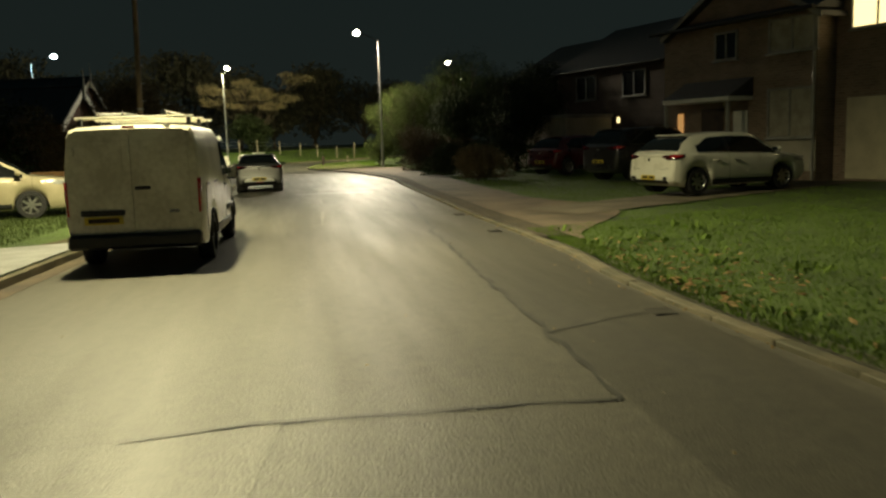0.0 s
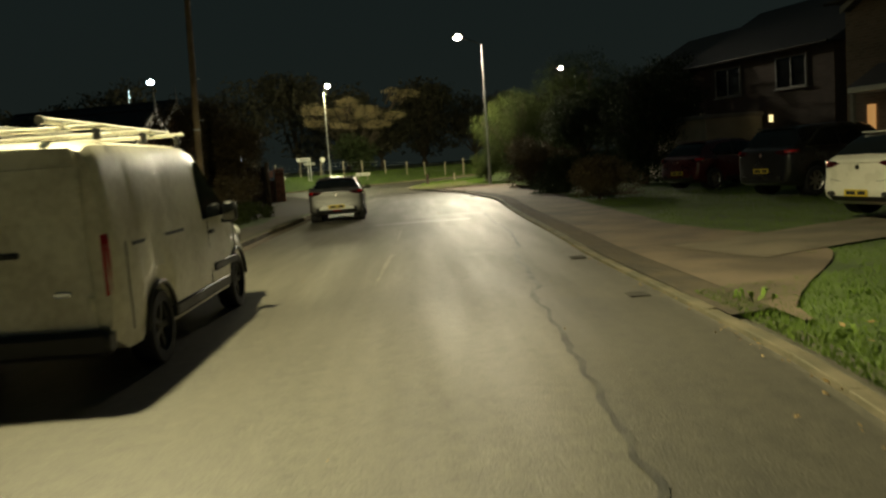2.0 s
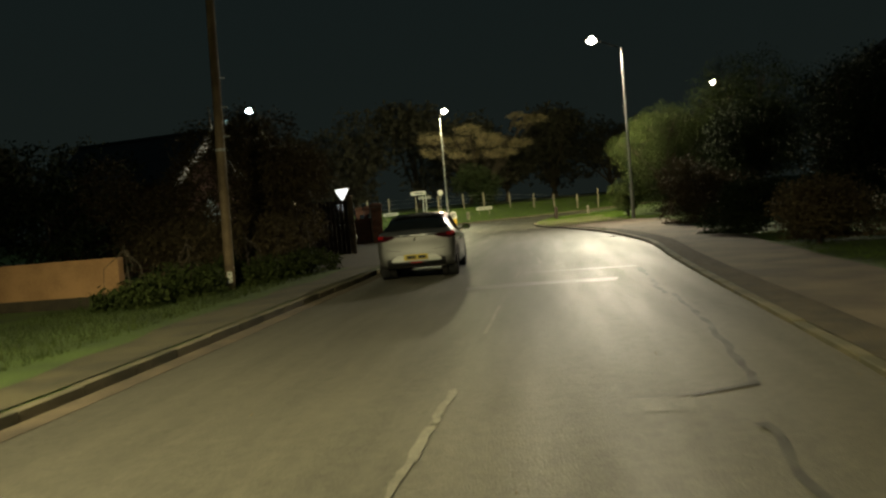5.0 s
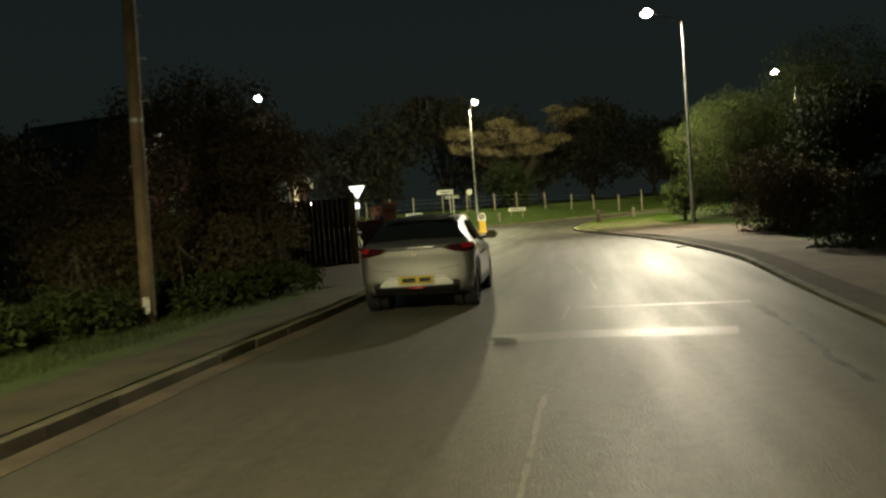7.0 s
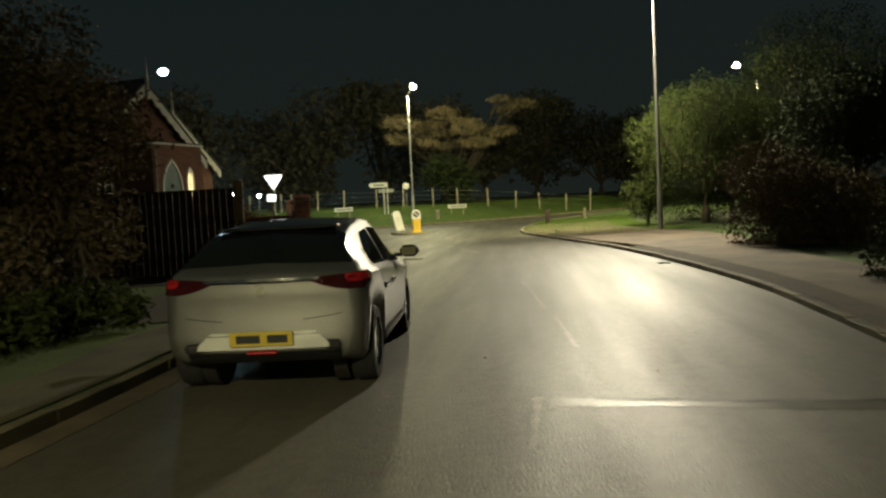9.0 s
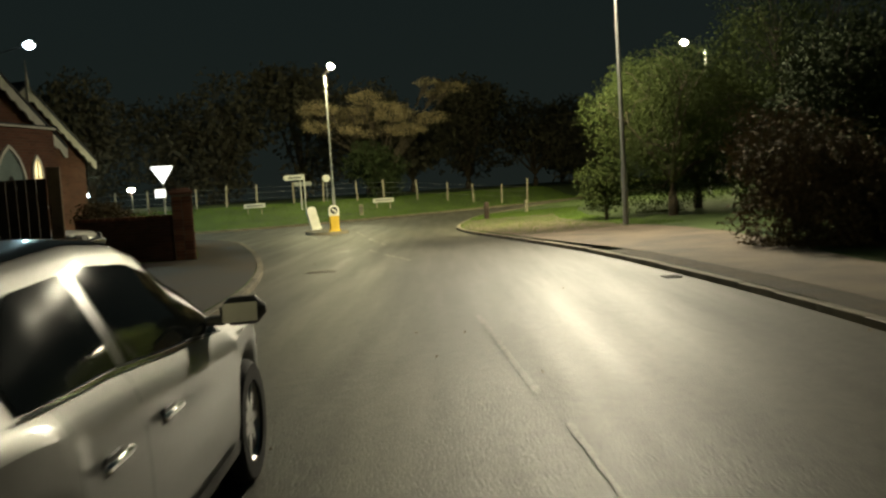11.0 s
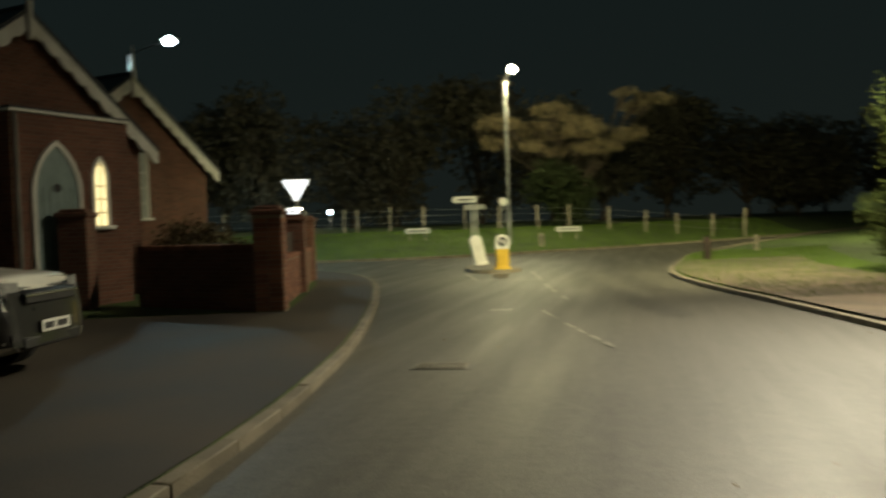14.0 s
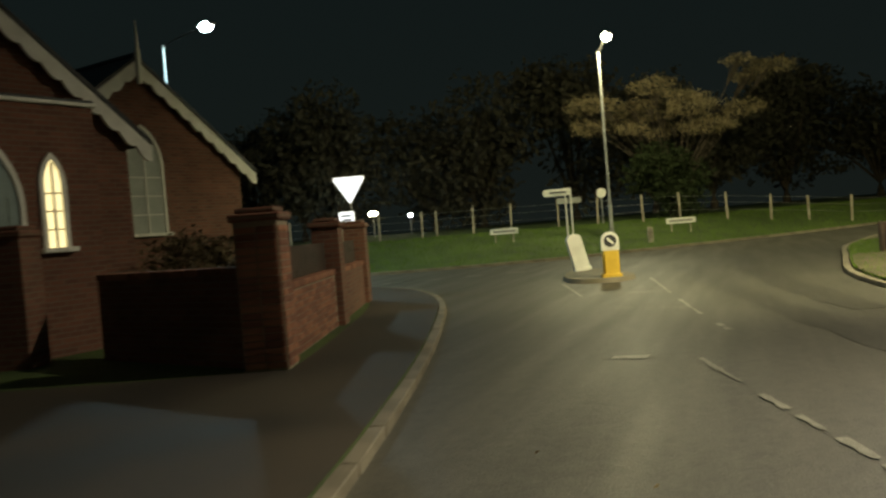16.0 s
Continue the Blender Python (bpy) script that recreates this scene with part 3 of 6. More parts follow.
sub = part("supplementary_plate", add_box(bm_new(), (0.42, 0.02, 0.34), (-0.12, 0, 1.82), bevel=0.004), WHITE_PAINT, root)
part("plate_face", add_box(bm_new(), (0.38, 0.006, 0.30), (-0.12, -0.014, 1.82)), SIGN_GLOW, sub, "white plate face, brightness added as glow")
for k, w in enumerate((0.28, 0.22)):
    part("text_bar", add_box(bm_new(), (w, 0.004, 0.045), (-0.12, -0.020, 1.87 - 0.1 * k)), BAR_BLACK, sub)

# finger post on the bank
root = thing("finger_post", "white finger signpost with two arms on the grass bank", "signpost", pose(16.5, 77.2, 0.80))
for k in (0, 0.22):
    part("post", add_tube(bm_new(), (0.1 + k, 0, -0.3), (0.1 + k, 0, 1.7), 0.035, seg=8), WHITE_PAINT, root)
f1 = part("finger", add_prism(bm_new(), [(-0.75, 1.62), (-0.85, 1.77), (-0.75, 1.92), (0.35, 1.92), (0.35, 1.62)], 0.03, pose(0, -0.05, 0, 0, 0, -8)), WHITE_PAINT, root)
part("text_bar", add_box(bm_new(), (0.7, 0.004, 0.07), (-0.2, -0.040, 1.77), -8), BAR_BLACK, f1)
f2 = part("finger", add_prism(bm_new(), [(-0.35, 1.28), (0.75, 1.28), (0.85, 1.40), (0.75, 1.52), (-0.35, 1.52)], 0.03, pose(0.05, -0.05, 0, 0, 0, 25)), GALV, root)

root = thing("round_sign", "small round white road sign seen on the bank", "road sign", pose(18.9, 82.5, 1.2))
part("post", add_tube(bm_new(), (0, 0.04, -0.3), (0, 0.04, 1.5), 0.03, seg=8), GALV, root)
part("disc", add_tube(bm_new(), (0, -0.01, 1.35), (0, 0.01, 1.35), 0.24, seg=20), WHITE_PAINT, root)


def street_nameplate(at, turn, w, label):
    root = thing("street_nameplate", label, "street sign", pose(*at, 0, 0, turn), group="street nameplates")
    part("board", add_box(bm_new(), (w, 0.03, 0.24), (0, 0, 0.52), bevel=0.006), WHITE_PAINT, root)
    part("text_bar", add_box(bm_new(), (w * 0.78, 0.004, 0.09), (0, -0.018, 0.52)), mat_bar, root)
    for s in (-1, 1):
        part("leg", add_box(bm_new(), (0.06, 0.05, 0.75), (s * w * 0.32, 0.035, 0.2), bevel=0.006), WOOD_POST, root)
    return root


mat_bar = mat("faded_lettering", (0.30, 0.29, 0.25), (0.22, 0.21, 0.18), rough=0.6, bump=0.0)
street_nameplate((13.9, 76.0, 0.62), 2, 1.15, "low white street nameplate on short posts")
street_nameplate((21.6, 78.4, 0.45), 4, 1.3, "low white street nameplate with faded lettering")
whole("marker_post", add_box(bm_new(), (0.22, 0.16, 0.62), (0, 0, 0.25), bevel=0.03), WOOD_POST, "short pale marker post on the grass", "marker post", m=pose(19.6, 75.2, 0.30))
whole("hydrant_marker", add_box(bm_new(), (0.2, 0.14, 0.75), (0, 0, 0.30), bevel=0.03), WOOD_FENCE, "short dark wooden post on the grass corner", "bollard", m=pose(22.2, 61.9, 0.12, 0, 0, 20))
whole("verge_post", add_box(bm_new(), (0.14, 0.14, 0.6), (0, 0, 0.25), bevel=0.02), WOOD_POST, "short pale post beside the verge", "bollard", m=pose(25.9, 66.6, 0.12, 0, 0, 20))

# traffic island with its two bollards
root = thing("traffic_island", "low kerbed traffic island of worn concrete", "traffic island", kind="structure")
bm = bm_new()
outline = []
for k in range(20):
    a = math.tau * k / 20
    outline.append((15.55 + 0.75 * math.cos(a), 61.2 + (3.0 if math.sin(a) > 0 else 0.9) * math.sin(a)))
top = [bm.verts.new((x, y, 0.10)) for x, y in outline]
low = [bm.verts.new((15.55 + (x - 15.55) * 1.05, 61.2 + (y - 61.2) * 1.05, -0.02)) for x, y in outline]
bm.faces.new(top)
for k in range(20):
    bm.faces.new((top[k], low[k], low[(k + 1) % 20], top[(k + 1) % 20]))
part("island_top", bm, CONCRETE, root)

root = thing("keep_left_bollard", "white topped traffic bollard with yellow body and black arrow disc", "traffic bollard", pose(15.72, 60.6, 0.1, 0, 0, -3))
bm = bm_new()
add_box(bm, (0.36, 0.20, 0.62), (0, 0, 0.33), bevel=0.05)
part("body", bm, BOLLARD_YELLOW, root, "yellow bollard body")
bm = bm_new()
pts = [(-0.19, 0.58), (-0.19, 0.80)] + [(0.19 * math.cos(a), 0.80 + 0.19 * math.sin(a)) for a in [math.pi - math.pi * k / 10 for k in range(1, 10)]] + [(0.19, 0.80), (0.19, 0.58)]
add_prism(bm, pts, 0.22, pose(0, -0.11, 0))
hd = part("head", bm, WHITE_PAINT, root, "rounded white bollard head")
part("disc", add_tube(bm_new(), (0, -0.125, 0.79), (0, -0.113, 0.79), 0.135, seg=20), BAR_BLACK, hd, "black disc")
part("arrow", add_box(bm_new(), (0.05, 0.006, 0.19), (0.0, -0.130, 0.79), lean=-45), WHITE_PAINT, hd, "white arrow bar")
part("base", add_box(bm_new(), (0.44, 0.28, 0.10), (0, 0, 0.03), bevel=0.02), BOLLARD_YELLOW, root)

root = thing("tilted_bollard", "plain white plastic traffic bollard leaning to one side", "traffic bollard", pose(15.44, 63.5, 0.1, 0, -13, 8))
bm = bm_new()
pts = [(-0.19, 0.06), (-0.19, 0.82)] + [(0.19 * math.cos(a), 0.82 + 0.14 * math.sin(a)) for a in [math.pi - math.pi * k / 10 for k in range(1, 10)]] + [(0.19, 0.82), (0.19, 0.06)]
add_prism(bm, pts, 0.20, pose(0, -0.10, 0))
part("body", bm, WHITE_PAINT, root)
part("base", add_box(bm_new(), (0.44, 0.28, 0.10), (0, 0, 0.03), bevel=0.02), WHITE_PAINT, root)

# post and wire fence along the bank
root = thing("field_fence", "pale timber post and wire fence on the grass bank", "fence")
rng = random.Random(3)
posts = []
for k in range(-6, 15):
    x = 4.2 + k * 2.05
    y = 81.2 + 0.035 * (x - 4) + (0.10 * max(0, x - 20))
    posts.append((x + rng.uniform(-0.25, 0.25), y))
posts += [(10.9, 81.4)]
for x, y in posts:
    h = 1.25 + rng.uniform(-0.08, 0.08) + (0.35 if x > 32 else 0)
    z = z_far(x, y)
    part("post", add_box(bm_new(), (0.10, 0.10, h + 0.3), (x, y, z + h / 2 - 0.15), rng.uniform(-8, 8), bevel=0.012, lean=rng.uniform(-2, 2)), WOOD_POST, root)
for hgt in (0.45, 0.8, 1.1):
    run = sorted(posts)
    part("wire", add_path_tube(bm_new(), [(x, y - 0.07, z_far(x, y) + hgt) for x, y in run], 0.006, 4), GALV, root)

# ---- marks on the road ----
flat = lambda x, y: 0.006
flat2 = lambda x, y: 0.010


def wander(pts, step=0.18, amount=0.03, seed=1):
    out = []
    for (x0, y0), (x1, y1) in zip(pts, pts[1:]):
        n = max(2, int(math.hypot(x1 - x0, y1 - y0) / step))
        for i in range(n):
            x, y = lerp(x0, x1, i / n), lerp(y0, y1, i / n)
            out.append((x + amount * noise.noise((x * 2.3, y * 2.3, seed)), y + amount * noise.noise((x * 2.3, y * 2.3, seed + 9))))
    out.append(pts[-1])
    return out


def seam(pts, w0, name="road_seam", material=TAR, z=flat2, seed=1, label="dark tar seam where the road was patched", amount=0.06, jitter=0.6):
    w = w0 * 0.95
    return ribbon(name, wander(pts, seed=seed, amount=amount), w, material, z, label, "road seam", jitter=jitter)


seam([(2.2, 6.95), (3.09, 6.79), (4.1, 6.42), (5.0, 6.05)], 0.022, seed=2)
seam([(5.0, 6.05), (5.63, 7.76), (6.55, 10.38), (7.5, 13.0), (8.28, 15.3)], 0.026, seed=3)
seam([(8.28, 15.3), (8.45, 15.75), (8.62, 15.9), (9.15, 17.4), (9.39, 18.1), (9.76, 19.2)], 0.036, seed=4)
seam([(9.75, 20.04), (10.24, 20.1), (10.4, 20.4), (10.63, 21.05), (11.22, 22.58), (12.1, 25.3)], 0.03, seed=5, amount=0.03)
seam([(9.29, 20.17), (9.75, 20.04)], 0.02, seed=6, amount=0.01)
seam([(13.3, 29.25), (13.0, 28.3), (12.8, 27.7)], 0.05, seed=8)
seam([(12.72, 27.4), (12.54, 26.9), (12.21, 26.05), (12.0, 25.3)], 0.032, seed=10)
seam([(11.75, 30.55), (12.64, 30.15), (13.6, 29.75)], 0.018, seed=11, amount=0.03)
seam([(5.63, 7.76), (6.9, 7.95)], 0.012, seed=9)


def patch(name, pts, material, z, label):
    bm = bm_new()
    bm.faces.new([bm.verts.new((x, y, z)) for x, y in pts])
    return whole(name, bm, material, label, "road patch", kind="structure", flat=True)


patch("road_patch", wander([(5.05, 6.0), (5.63, 7.76), (6.55, 10.38), (7.5, 13.0), (8.28, 15.3), (9.35, 14.35), (8.45, 11.5), (7.65, 9.6), (6.95, 7.4), (6.3, 5.3), (4.85, 1.0), (3.4, 1.5), (5.05, 6.0)], amount=0.02, step=0.5), ASPHALT_NEW, 0.004, "darker tarmac strip along the kerb")
patch("road_patch", wander([(1.2, 5.0), (2.66, 5.86), (3.09, 6.79), (2.2, 6.95), (0.3, 7.2), (-0.4, 5.0), (1.2, 5.0)], amount=0.03, step=0.3), ASPHALT_PALE, 0.004, "pale worn tarmac patch")
patch("road_band", wander([(9.82, 28.43), (10.66, 28.3), (12.2, 27.62), (12.42, 28.05), (10.8, 28.8), (9.92, 28.94), (9.82, 28.43)], amount=0.04, step=0.3), TAR_WET, 0.004, "smooth shiny tar band across the road")
patch("road_band", wander([(11.4, 30.5), (13.4, 29.6), (13.5, 29.8), (11.5, 30.7), (11.4, 30.5)], amount=0.04, step=0.3), TAR_WET, 0.004, "smooth shiny tar band across the road")
patch("road_patch", wander([(9.15, 19.83), (9.55, 19.65), (9.75, 20.04), (9.29, 20.17), (9.15, 19.83)], amount=0.01, step=0.3), ASPHALT_PALE, 0.004, "slightly paler square tarmac repair")


def dash(a, b, w, material=ROAD_PAINT, label="worn white painted road line"):
    return ribbon("road_line", wander([a, b], step=0.09, amount=0.008), w, material, flat2, label, "road marking", jitter=0.55)


def worn_line(a, b, w, material, seed, label):
    """A painted line worn into ragged pieces."""
    r = random.Random(seed)
    run = math.hypot(b[0] - a[0], b[1] - a[1])
    at = 0.0
    while at < run - 0.05:
        piece = min(run - at, r.uniform(0.18, 0.75))
        f0, f1 = at / run, (at + piece) / run
        dash((lerp(a[0], b[0], f0), lerp(a[1], b[1], f0)), (lerp(a[0], b[0], f1), lerp(a[1], b[1], f1)), w * r.uniform(0.45, 0.95), material, label)
        at += piece + (r.uniform(0.08, 0.2) if r.random() < 0.25 else -0.01)


for k, (a, b) in enumerate((((7.15, 18.0), (8.23, 21.14)), ((9.07, 23.7), (9.78, 25.9)), ((10.99, 29.6), (11.4, 30.76)), ((12.37, 32.5), (12.86, 34.5)), ((12.97, 35.2), (13.75, 38.7)))):
    worn_line(a, b, 0.034, ROAD_PAINT_FAINT, 30 + k, "very worn faint white centre line")
for k, (a, b) in enumerate((((14.97, 46.4), (14.95, 47.4)), ((14.94, 47.6), (14.92, 48.7)), ((14.92, 49.2), (14.92, 50.4)), ((15.71, 52.1), (15.75, 52.7)), ((15.82, 53.75), (16.01, 55.8)), ((16.15, 57.0), (16.55, 60.6)), ((14.66, 57.5), (14.65, 61.0)))):
    worn_line(a, b, 0.038, ROAD_PAINT, 40 + k, "worn white painted road line")
dash((14.15, 50.8), (14.47, 50.66), 0.09)
worn_line((14.9, 55.3), (15.85, 54.65), 0.06, ROAD_PAINT_FAINT, 51, "very worn faint white cross line")
worn_line((14.9, 57.9), (16.1, 57.3), 0.06, ROAD_PAINT_FAINT, 52, "very worn faint white cross line")
for pts, w in (([(18.0, 63.5), (17.2, 58.0), (16.9, 53.0), (16.6, 49.0)], 0.22), ([(20.3, 66.0), (19.0, 61.5), (18.2, 57.0), (17.8, 53.0)], 0.26)):
    ribbon("tyre_track", wander(pts, step=0.6, amount=0.12, seed=61), w, ASPHALT_NEW, flat, "dark worn tyre track round the corner", "road mark", jitter=0.35)
for k in range(4):
    dash((10.0 + 1.2 * k, 66.0 + 0.15 * k), (10.55 + 1.2 * k, 66.05 + 0.15 * k), 0.13)


MANHOLE_WORN = mat("worn_cover", (0.19, 0.17, 0.125), (0.10, 0.09, 0.066), rough=0.6, scale=6, fine=40, bump=0.3)


def manhole(x, y, turn, w, d, label):
    root = thing("manhole_cover", label, "manhole cover", pose(x, y, 0, 0, 0, turn))
    part("frame", add_box(bm_new(), (w + 0.10, d + 0.10, 0.05), (0, 0, -0.017), bevel=0.004), ASPHALT_PALE, root)
    lid = part("lid", add_box(bm_new(), (w, d, 0.04), (0, 0, -0.005), bevel=0.004), MANHOLE_WORN, root)
    for i in range(6):
        for j in range(4):
            part("stud", add_box(bm_new(), (w / 9, d / 7, 0.008), (w * (i - 2.5) / 6.6, d * (j - 1.5) / 4.6, 0.015)), MANHOLE_WORN, lid)


manhole(13.0, 45.70, -14, 0.52, 0.30, "square cast iron manhole cover with studs")


def gully(x, y, turn, label):
    root = thing("drain_gully", label, "drain", pose(x, y, 0, 0, 0, turn) @ Matrix.Diagonal((0.5, 0.58, 1, 1)))
    part("pit", add_box(bm_new(), (0.36, 0.40, 0.02), (0, 0, -0.004)), DRAIN_DARK, root)
    part("frame", add_box(add_box(add_box(add_box(bm_new(), (0.04, 0.46, 0.03), (-0.2, 0, 0)), (0.04, 0.46, 0.03), (0.2, 0, 0)), (0.44, 0.04, 0.03), (0, -0.22, 0)), (0.44, 0.04, 0.03), (0, 0.22, 0)), IRON, root)
    for k in range(6):
        part("bar", add_box(bm_new(), (0.022, 0.40, 0.022), (-0.15 + 0.06 * k, 0, 0.006)), IRON, root)


gully(6.93, 7.86, -18, "cast iron drain gully clogged with leaves")
gully(10.3, 18.05, -18, "iron drain gully at the kerb")
gully(9.22, 14.7, -18, "dark iron drain gully at the kerb")
gully(17.15, 40.2, -14, "iron drain gully at the kerb")

# ---- vehicles ----
def table(points):
    def f(x):
        if x <= points[0][0]:
            return points[0][1]
        for (a, u), (b, v) in zip(points, points[1:]):
            if x <= b:
                return lerp(u, v, smooth((x - a) / (b - a)) * 0.5 + 0.5 * (x - a) / (b - a))
        return points[-1][1]
    return f


class CarShell:
    """The outer skin of a car along x, from the tail at -L/2 to the nose at L/2, and places on it."""
    def __init__(self, L, W, H, wheelbase, belt, clear, hood, rake, tail_up):
        self.L, self.W, self.H, self.clear = L, W, H, clear
        self.tail, self.nose = -L / 2, L / 2
        t, n = self.tail, self.nose
        self.ra = t + (L - wheelbase) * 0.45
        self.fa = self.ra + wheelbase
        self.xa, self.xb = t + 0.13, t + 0.15 + rake               # rear window: foot, head
        self.xc, self.xd = n - 1.02 - 0.62 * (H - belt) / 0.5, n - 0.98   # windscreen: head, foot
        bt = belt + tail_up
        self.top = table([(t, bt - 0.09), (t + 0.03, bt - 0.02), (self.xa, bt + 0.02), (lerp(self.xa, self.xb, 0.5), lerp(bt, H, 0.56)), (self.xb, H - 0.085),
                          (self.xb + 0.35, H - 0.03), (lerp(self.xb, self.xc, 0.6), H), (self.xc - 0.25, H - 0.02), (self.xc, H - 0.075), (lerp(self.xc, self.xd, 0.5), lerp(H, belt, 0.53)),
                          (self.xd, belt + 0.02), (n - 0.6, lerp(belt, hood, 0.45)), (n - 0.2, hood), (n - 0.06, hood - 0.10), (n, hood - 0.22)])
        self.belt_line = table([(t, bt), (t + 1.2, belt + tail_up * 0.5), (0.2, belt - 0.01), (n - 1.0, belt - 0.045), (n, belt - 0.1)])
        self.wide = table([(t, 0.82), (t + 0.02, 0.885), (t + 0.07, 0.94), (t + 0.2, 0.98), (t + 0.6, 1.0), (n - 1.1, 1.0), (n - 0.5, 0.965), (n - 0.18, 0.89), (n - 0.05, 0.80), (n, 0.70)])
        self.lean_rear = table([(0.2, 0.13), (0.36, 0.01), (0.50, 0.0), (0.60, 0.045), (0.72, 0.03), (bt - 0.06, 0.05), (bt + 0.02, 0.09)])
        self.lean_front = table([(0.2, 0.08), (0.40, 0.0), (0.60, 0.02), (hood, 0.08)])

    def shear(self, x, z):
        k = max(0.0, 1 - (x - self.tail) / 0.5)
        m = max(0.0, 1 - (self.nose - x) / 0.5)
        return self.lean_rear(z) * k - self.lean_front(z) * m

    def half(self, x):
        w, zt = self.wide(x) * self.W / 2, self.top(x)
        bl = min(self.belt_line(x), zt - 0.02)
        g = smooth((zt - bl - 0.02) / (self.H - self.belt_line(x) - 0.10))
        zb = self.clear + 0.10 * (1 - smooth(min(x - self.tail, self.nose - x) / 0.3))
        for a in (self.ra, self.fa):
            if abs(x - a) < 0.36:
                zb = max(zb, math.sqrt(0.36 ** 2 - (x - a) ** 2) + 0.30)
        zb = min(zb, bl - 0.12)
        h = bl - zb
        wb, wr = 0.925 * w, lerp(0.885, 0.715, g) * w
        zr = lerp(bl + 0.55 * (zt - bl), zt - 0.075, g)
        out = [(0, zb), (0.90 * w, zb), (0.965 * w, zb + min(0.07, 0.2 * h)), (0.992 * w, zb + 0.34 * h), (w, zb + 0.56 * h), (0.988 * w, bl - 0.16 * h), (0.958 * w, bl - 0.035), (wb, bl)]
        out += [(lerp(wb, wr, f ** 1.2), lerp(bl, zr, f)) for f in (0.34, 0.68, 1.0)]
        out += [(wr * 0.955, lerp(zr, zt, 0.55)), (wr * 0.86, lerp(zr, zt, 0.85)), (wr * 0.45, zt), (0, zt + 0.012)]
        return out

    def at(self, x, k):
        """Place on the half section, k from 0 (underside) to 14 (middle of the roof)."""
        p = self.half(x)
        i = min(len(p) - 2, int(k))
        y, z = lerp(p[i][0], p[i + 1][0], k - i), lerp(p[i][1], p[i + 1][1], k - i)
        return Vector((x + self.shear(x, z), y, z))

    def side_y(self, x, z):
        p = self.half(x)
        for (y0, z0), (y1, z1) in zip(p[1:], p[2:]):
            if z0 <= z <= z1:
                return lerp(y0, y1, (z - z0) / max(1e-5, z1 - z0))
        return p[4][0]

    def end_x(self, y, z, rear):
        e = self.wide(self.tail if rear else self.nose) * self.W / 2
        bow = 0.045 * (1 - min(1.0, abs(y) / e) ** 2)
        return self.tail + self.lean_rear(z) - bow if rear else self.nose - self.lean_front(z) + bow

    def body(self):
        xs = set(self.tail + self.L * i / 52 for i in range(53))
        for k in (0.006, 0.02, 0.045, 0.07, 0.12, 0.16):
            xs.update((self.tail + k, self.nose - k))
        for a in (self.ra, self.fa):
            xs.update(a + 0.36 * math.sin(radians(15 * k)) * 0.999 for k in range(-6, 7))
        bm = bm_new()
        rings = []
        for x in sorted(xs):
            p = [(x + self.shear(x, z), y, z) for y, z in self.half(x)]
            rings.append([bm.verts.new(q) for q in p] + [bm.verts.new((q[0], -q[1], q[2])) for q in p[-2:0:-1]])
        n = len(rings[0])
        for a, b in zip(rings, rings[1:]):
            for k in range(n):
                bm.faces.new((a[k], a[(k + 1) % n], b[(k + 1) % n], b[k]))
        for x, rear in ((self.tail, True), (self.nose, False)):
            rows = []
            for y, z in self.half(x)[1:-1]:
                rows.append([(self.end_x(y * k / 5, z, rear), y * k / 5, z) for k in range(-5, 6)])
            add_grid(bm, rows)
        bmesh.ops.remove_doubles(bm, verts=bm.verts, dist=0.0008)
        bmesh.ops.recalc_face_normals(bm, faces=bm.faces)
        return bm

    def side_panel(self, x0, x1, k0, k1, side, out=0.007, shape=None, n=14):
        rows = []
        for i in range(n + 1):
            x = lerp(x0, x1, i / n)
            hi = k1 if shape is None else lerp(k0 + 0.03, k1, shape(i / n))
            row = []
            for j in range(7):
                p = self.at(x, lerp(k0, hi, j / 6))
                row.append((p.x, side * (p.y + out), p.z + out * 0.3))
            rows.append(row)
        return add_grid(bm_new(), rows)

    def screen(self, front, narrow, f0=0.06, f1=0.94, out=0.009):
        rows = []
        for i in range(11):
            f = lerp(f0, f1, i / 10)
            x = lerp(self.xd, self.xc, f) if front else lerp(self.xa, self.xb, f)
            row = []
            for k in range(-8, 9):
                p = self.at(x, 14 - 3.6 * abs(k) / 8 * narrow)
                row.append((p.x + (out if front else -out), p.y * (1 if k > 0 else -1), p.z + out))
            rows.append(row)
        return add_grid(bm_new(), rows)

    def roof_skin(self):
        rows = []
        for i in range(15):
            x = lerp(self.xb - 0.03, self.xc + 0.03, i / 14)
            rows.append([(p.x, p.y * (1 if k > 0 else -1), p.z + 0.007) for k in range(-6, 7) for p in [self.at(x, 14 - 2.9 * abs(k) / 6)]])
        return add_grid(bm_new(), rows)

    def corner_lamp(self, rear, side, reach, inner, z_low, z_high, out=0.012):
        """A lens that wraps round the corner: from reach along the wing to inner across the end."""
        e = self.wide(self.tail if rear else self.nose) * self.W / 2
        rows = []
        for i in range(19):
            f = i / 18
            lo, hi = z_low(f), z_high(f)
            row = []
            for j in range(5):
                z = lerp(lo, hi, j / 4)
                if f < 0.5:
                    d = reach * (1 - f / 0.5) ** 1.6
                    x = self.tail + d if rear else self.nose - d
                    y = self.side_y(x, z) + out * min(1, f * 8)
                    x += self.shear(x, z) + (-out if rear else out) * smooth(f * 2)
                else:
                    y = lerp(e, inner, (f - 0.5) / 0.5)
                    x = self.end_x(y, z, rear) + (-out if rear else out) * min(1, (1 - f) * 10)
                row.append((x, side * y, z))
            rows.append(row)
        return add_grid(bm_new(), rows)


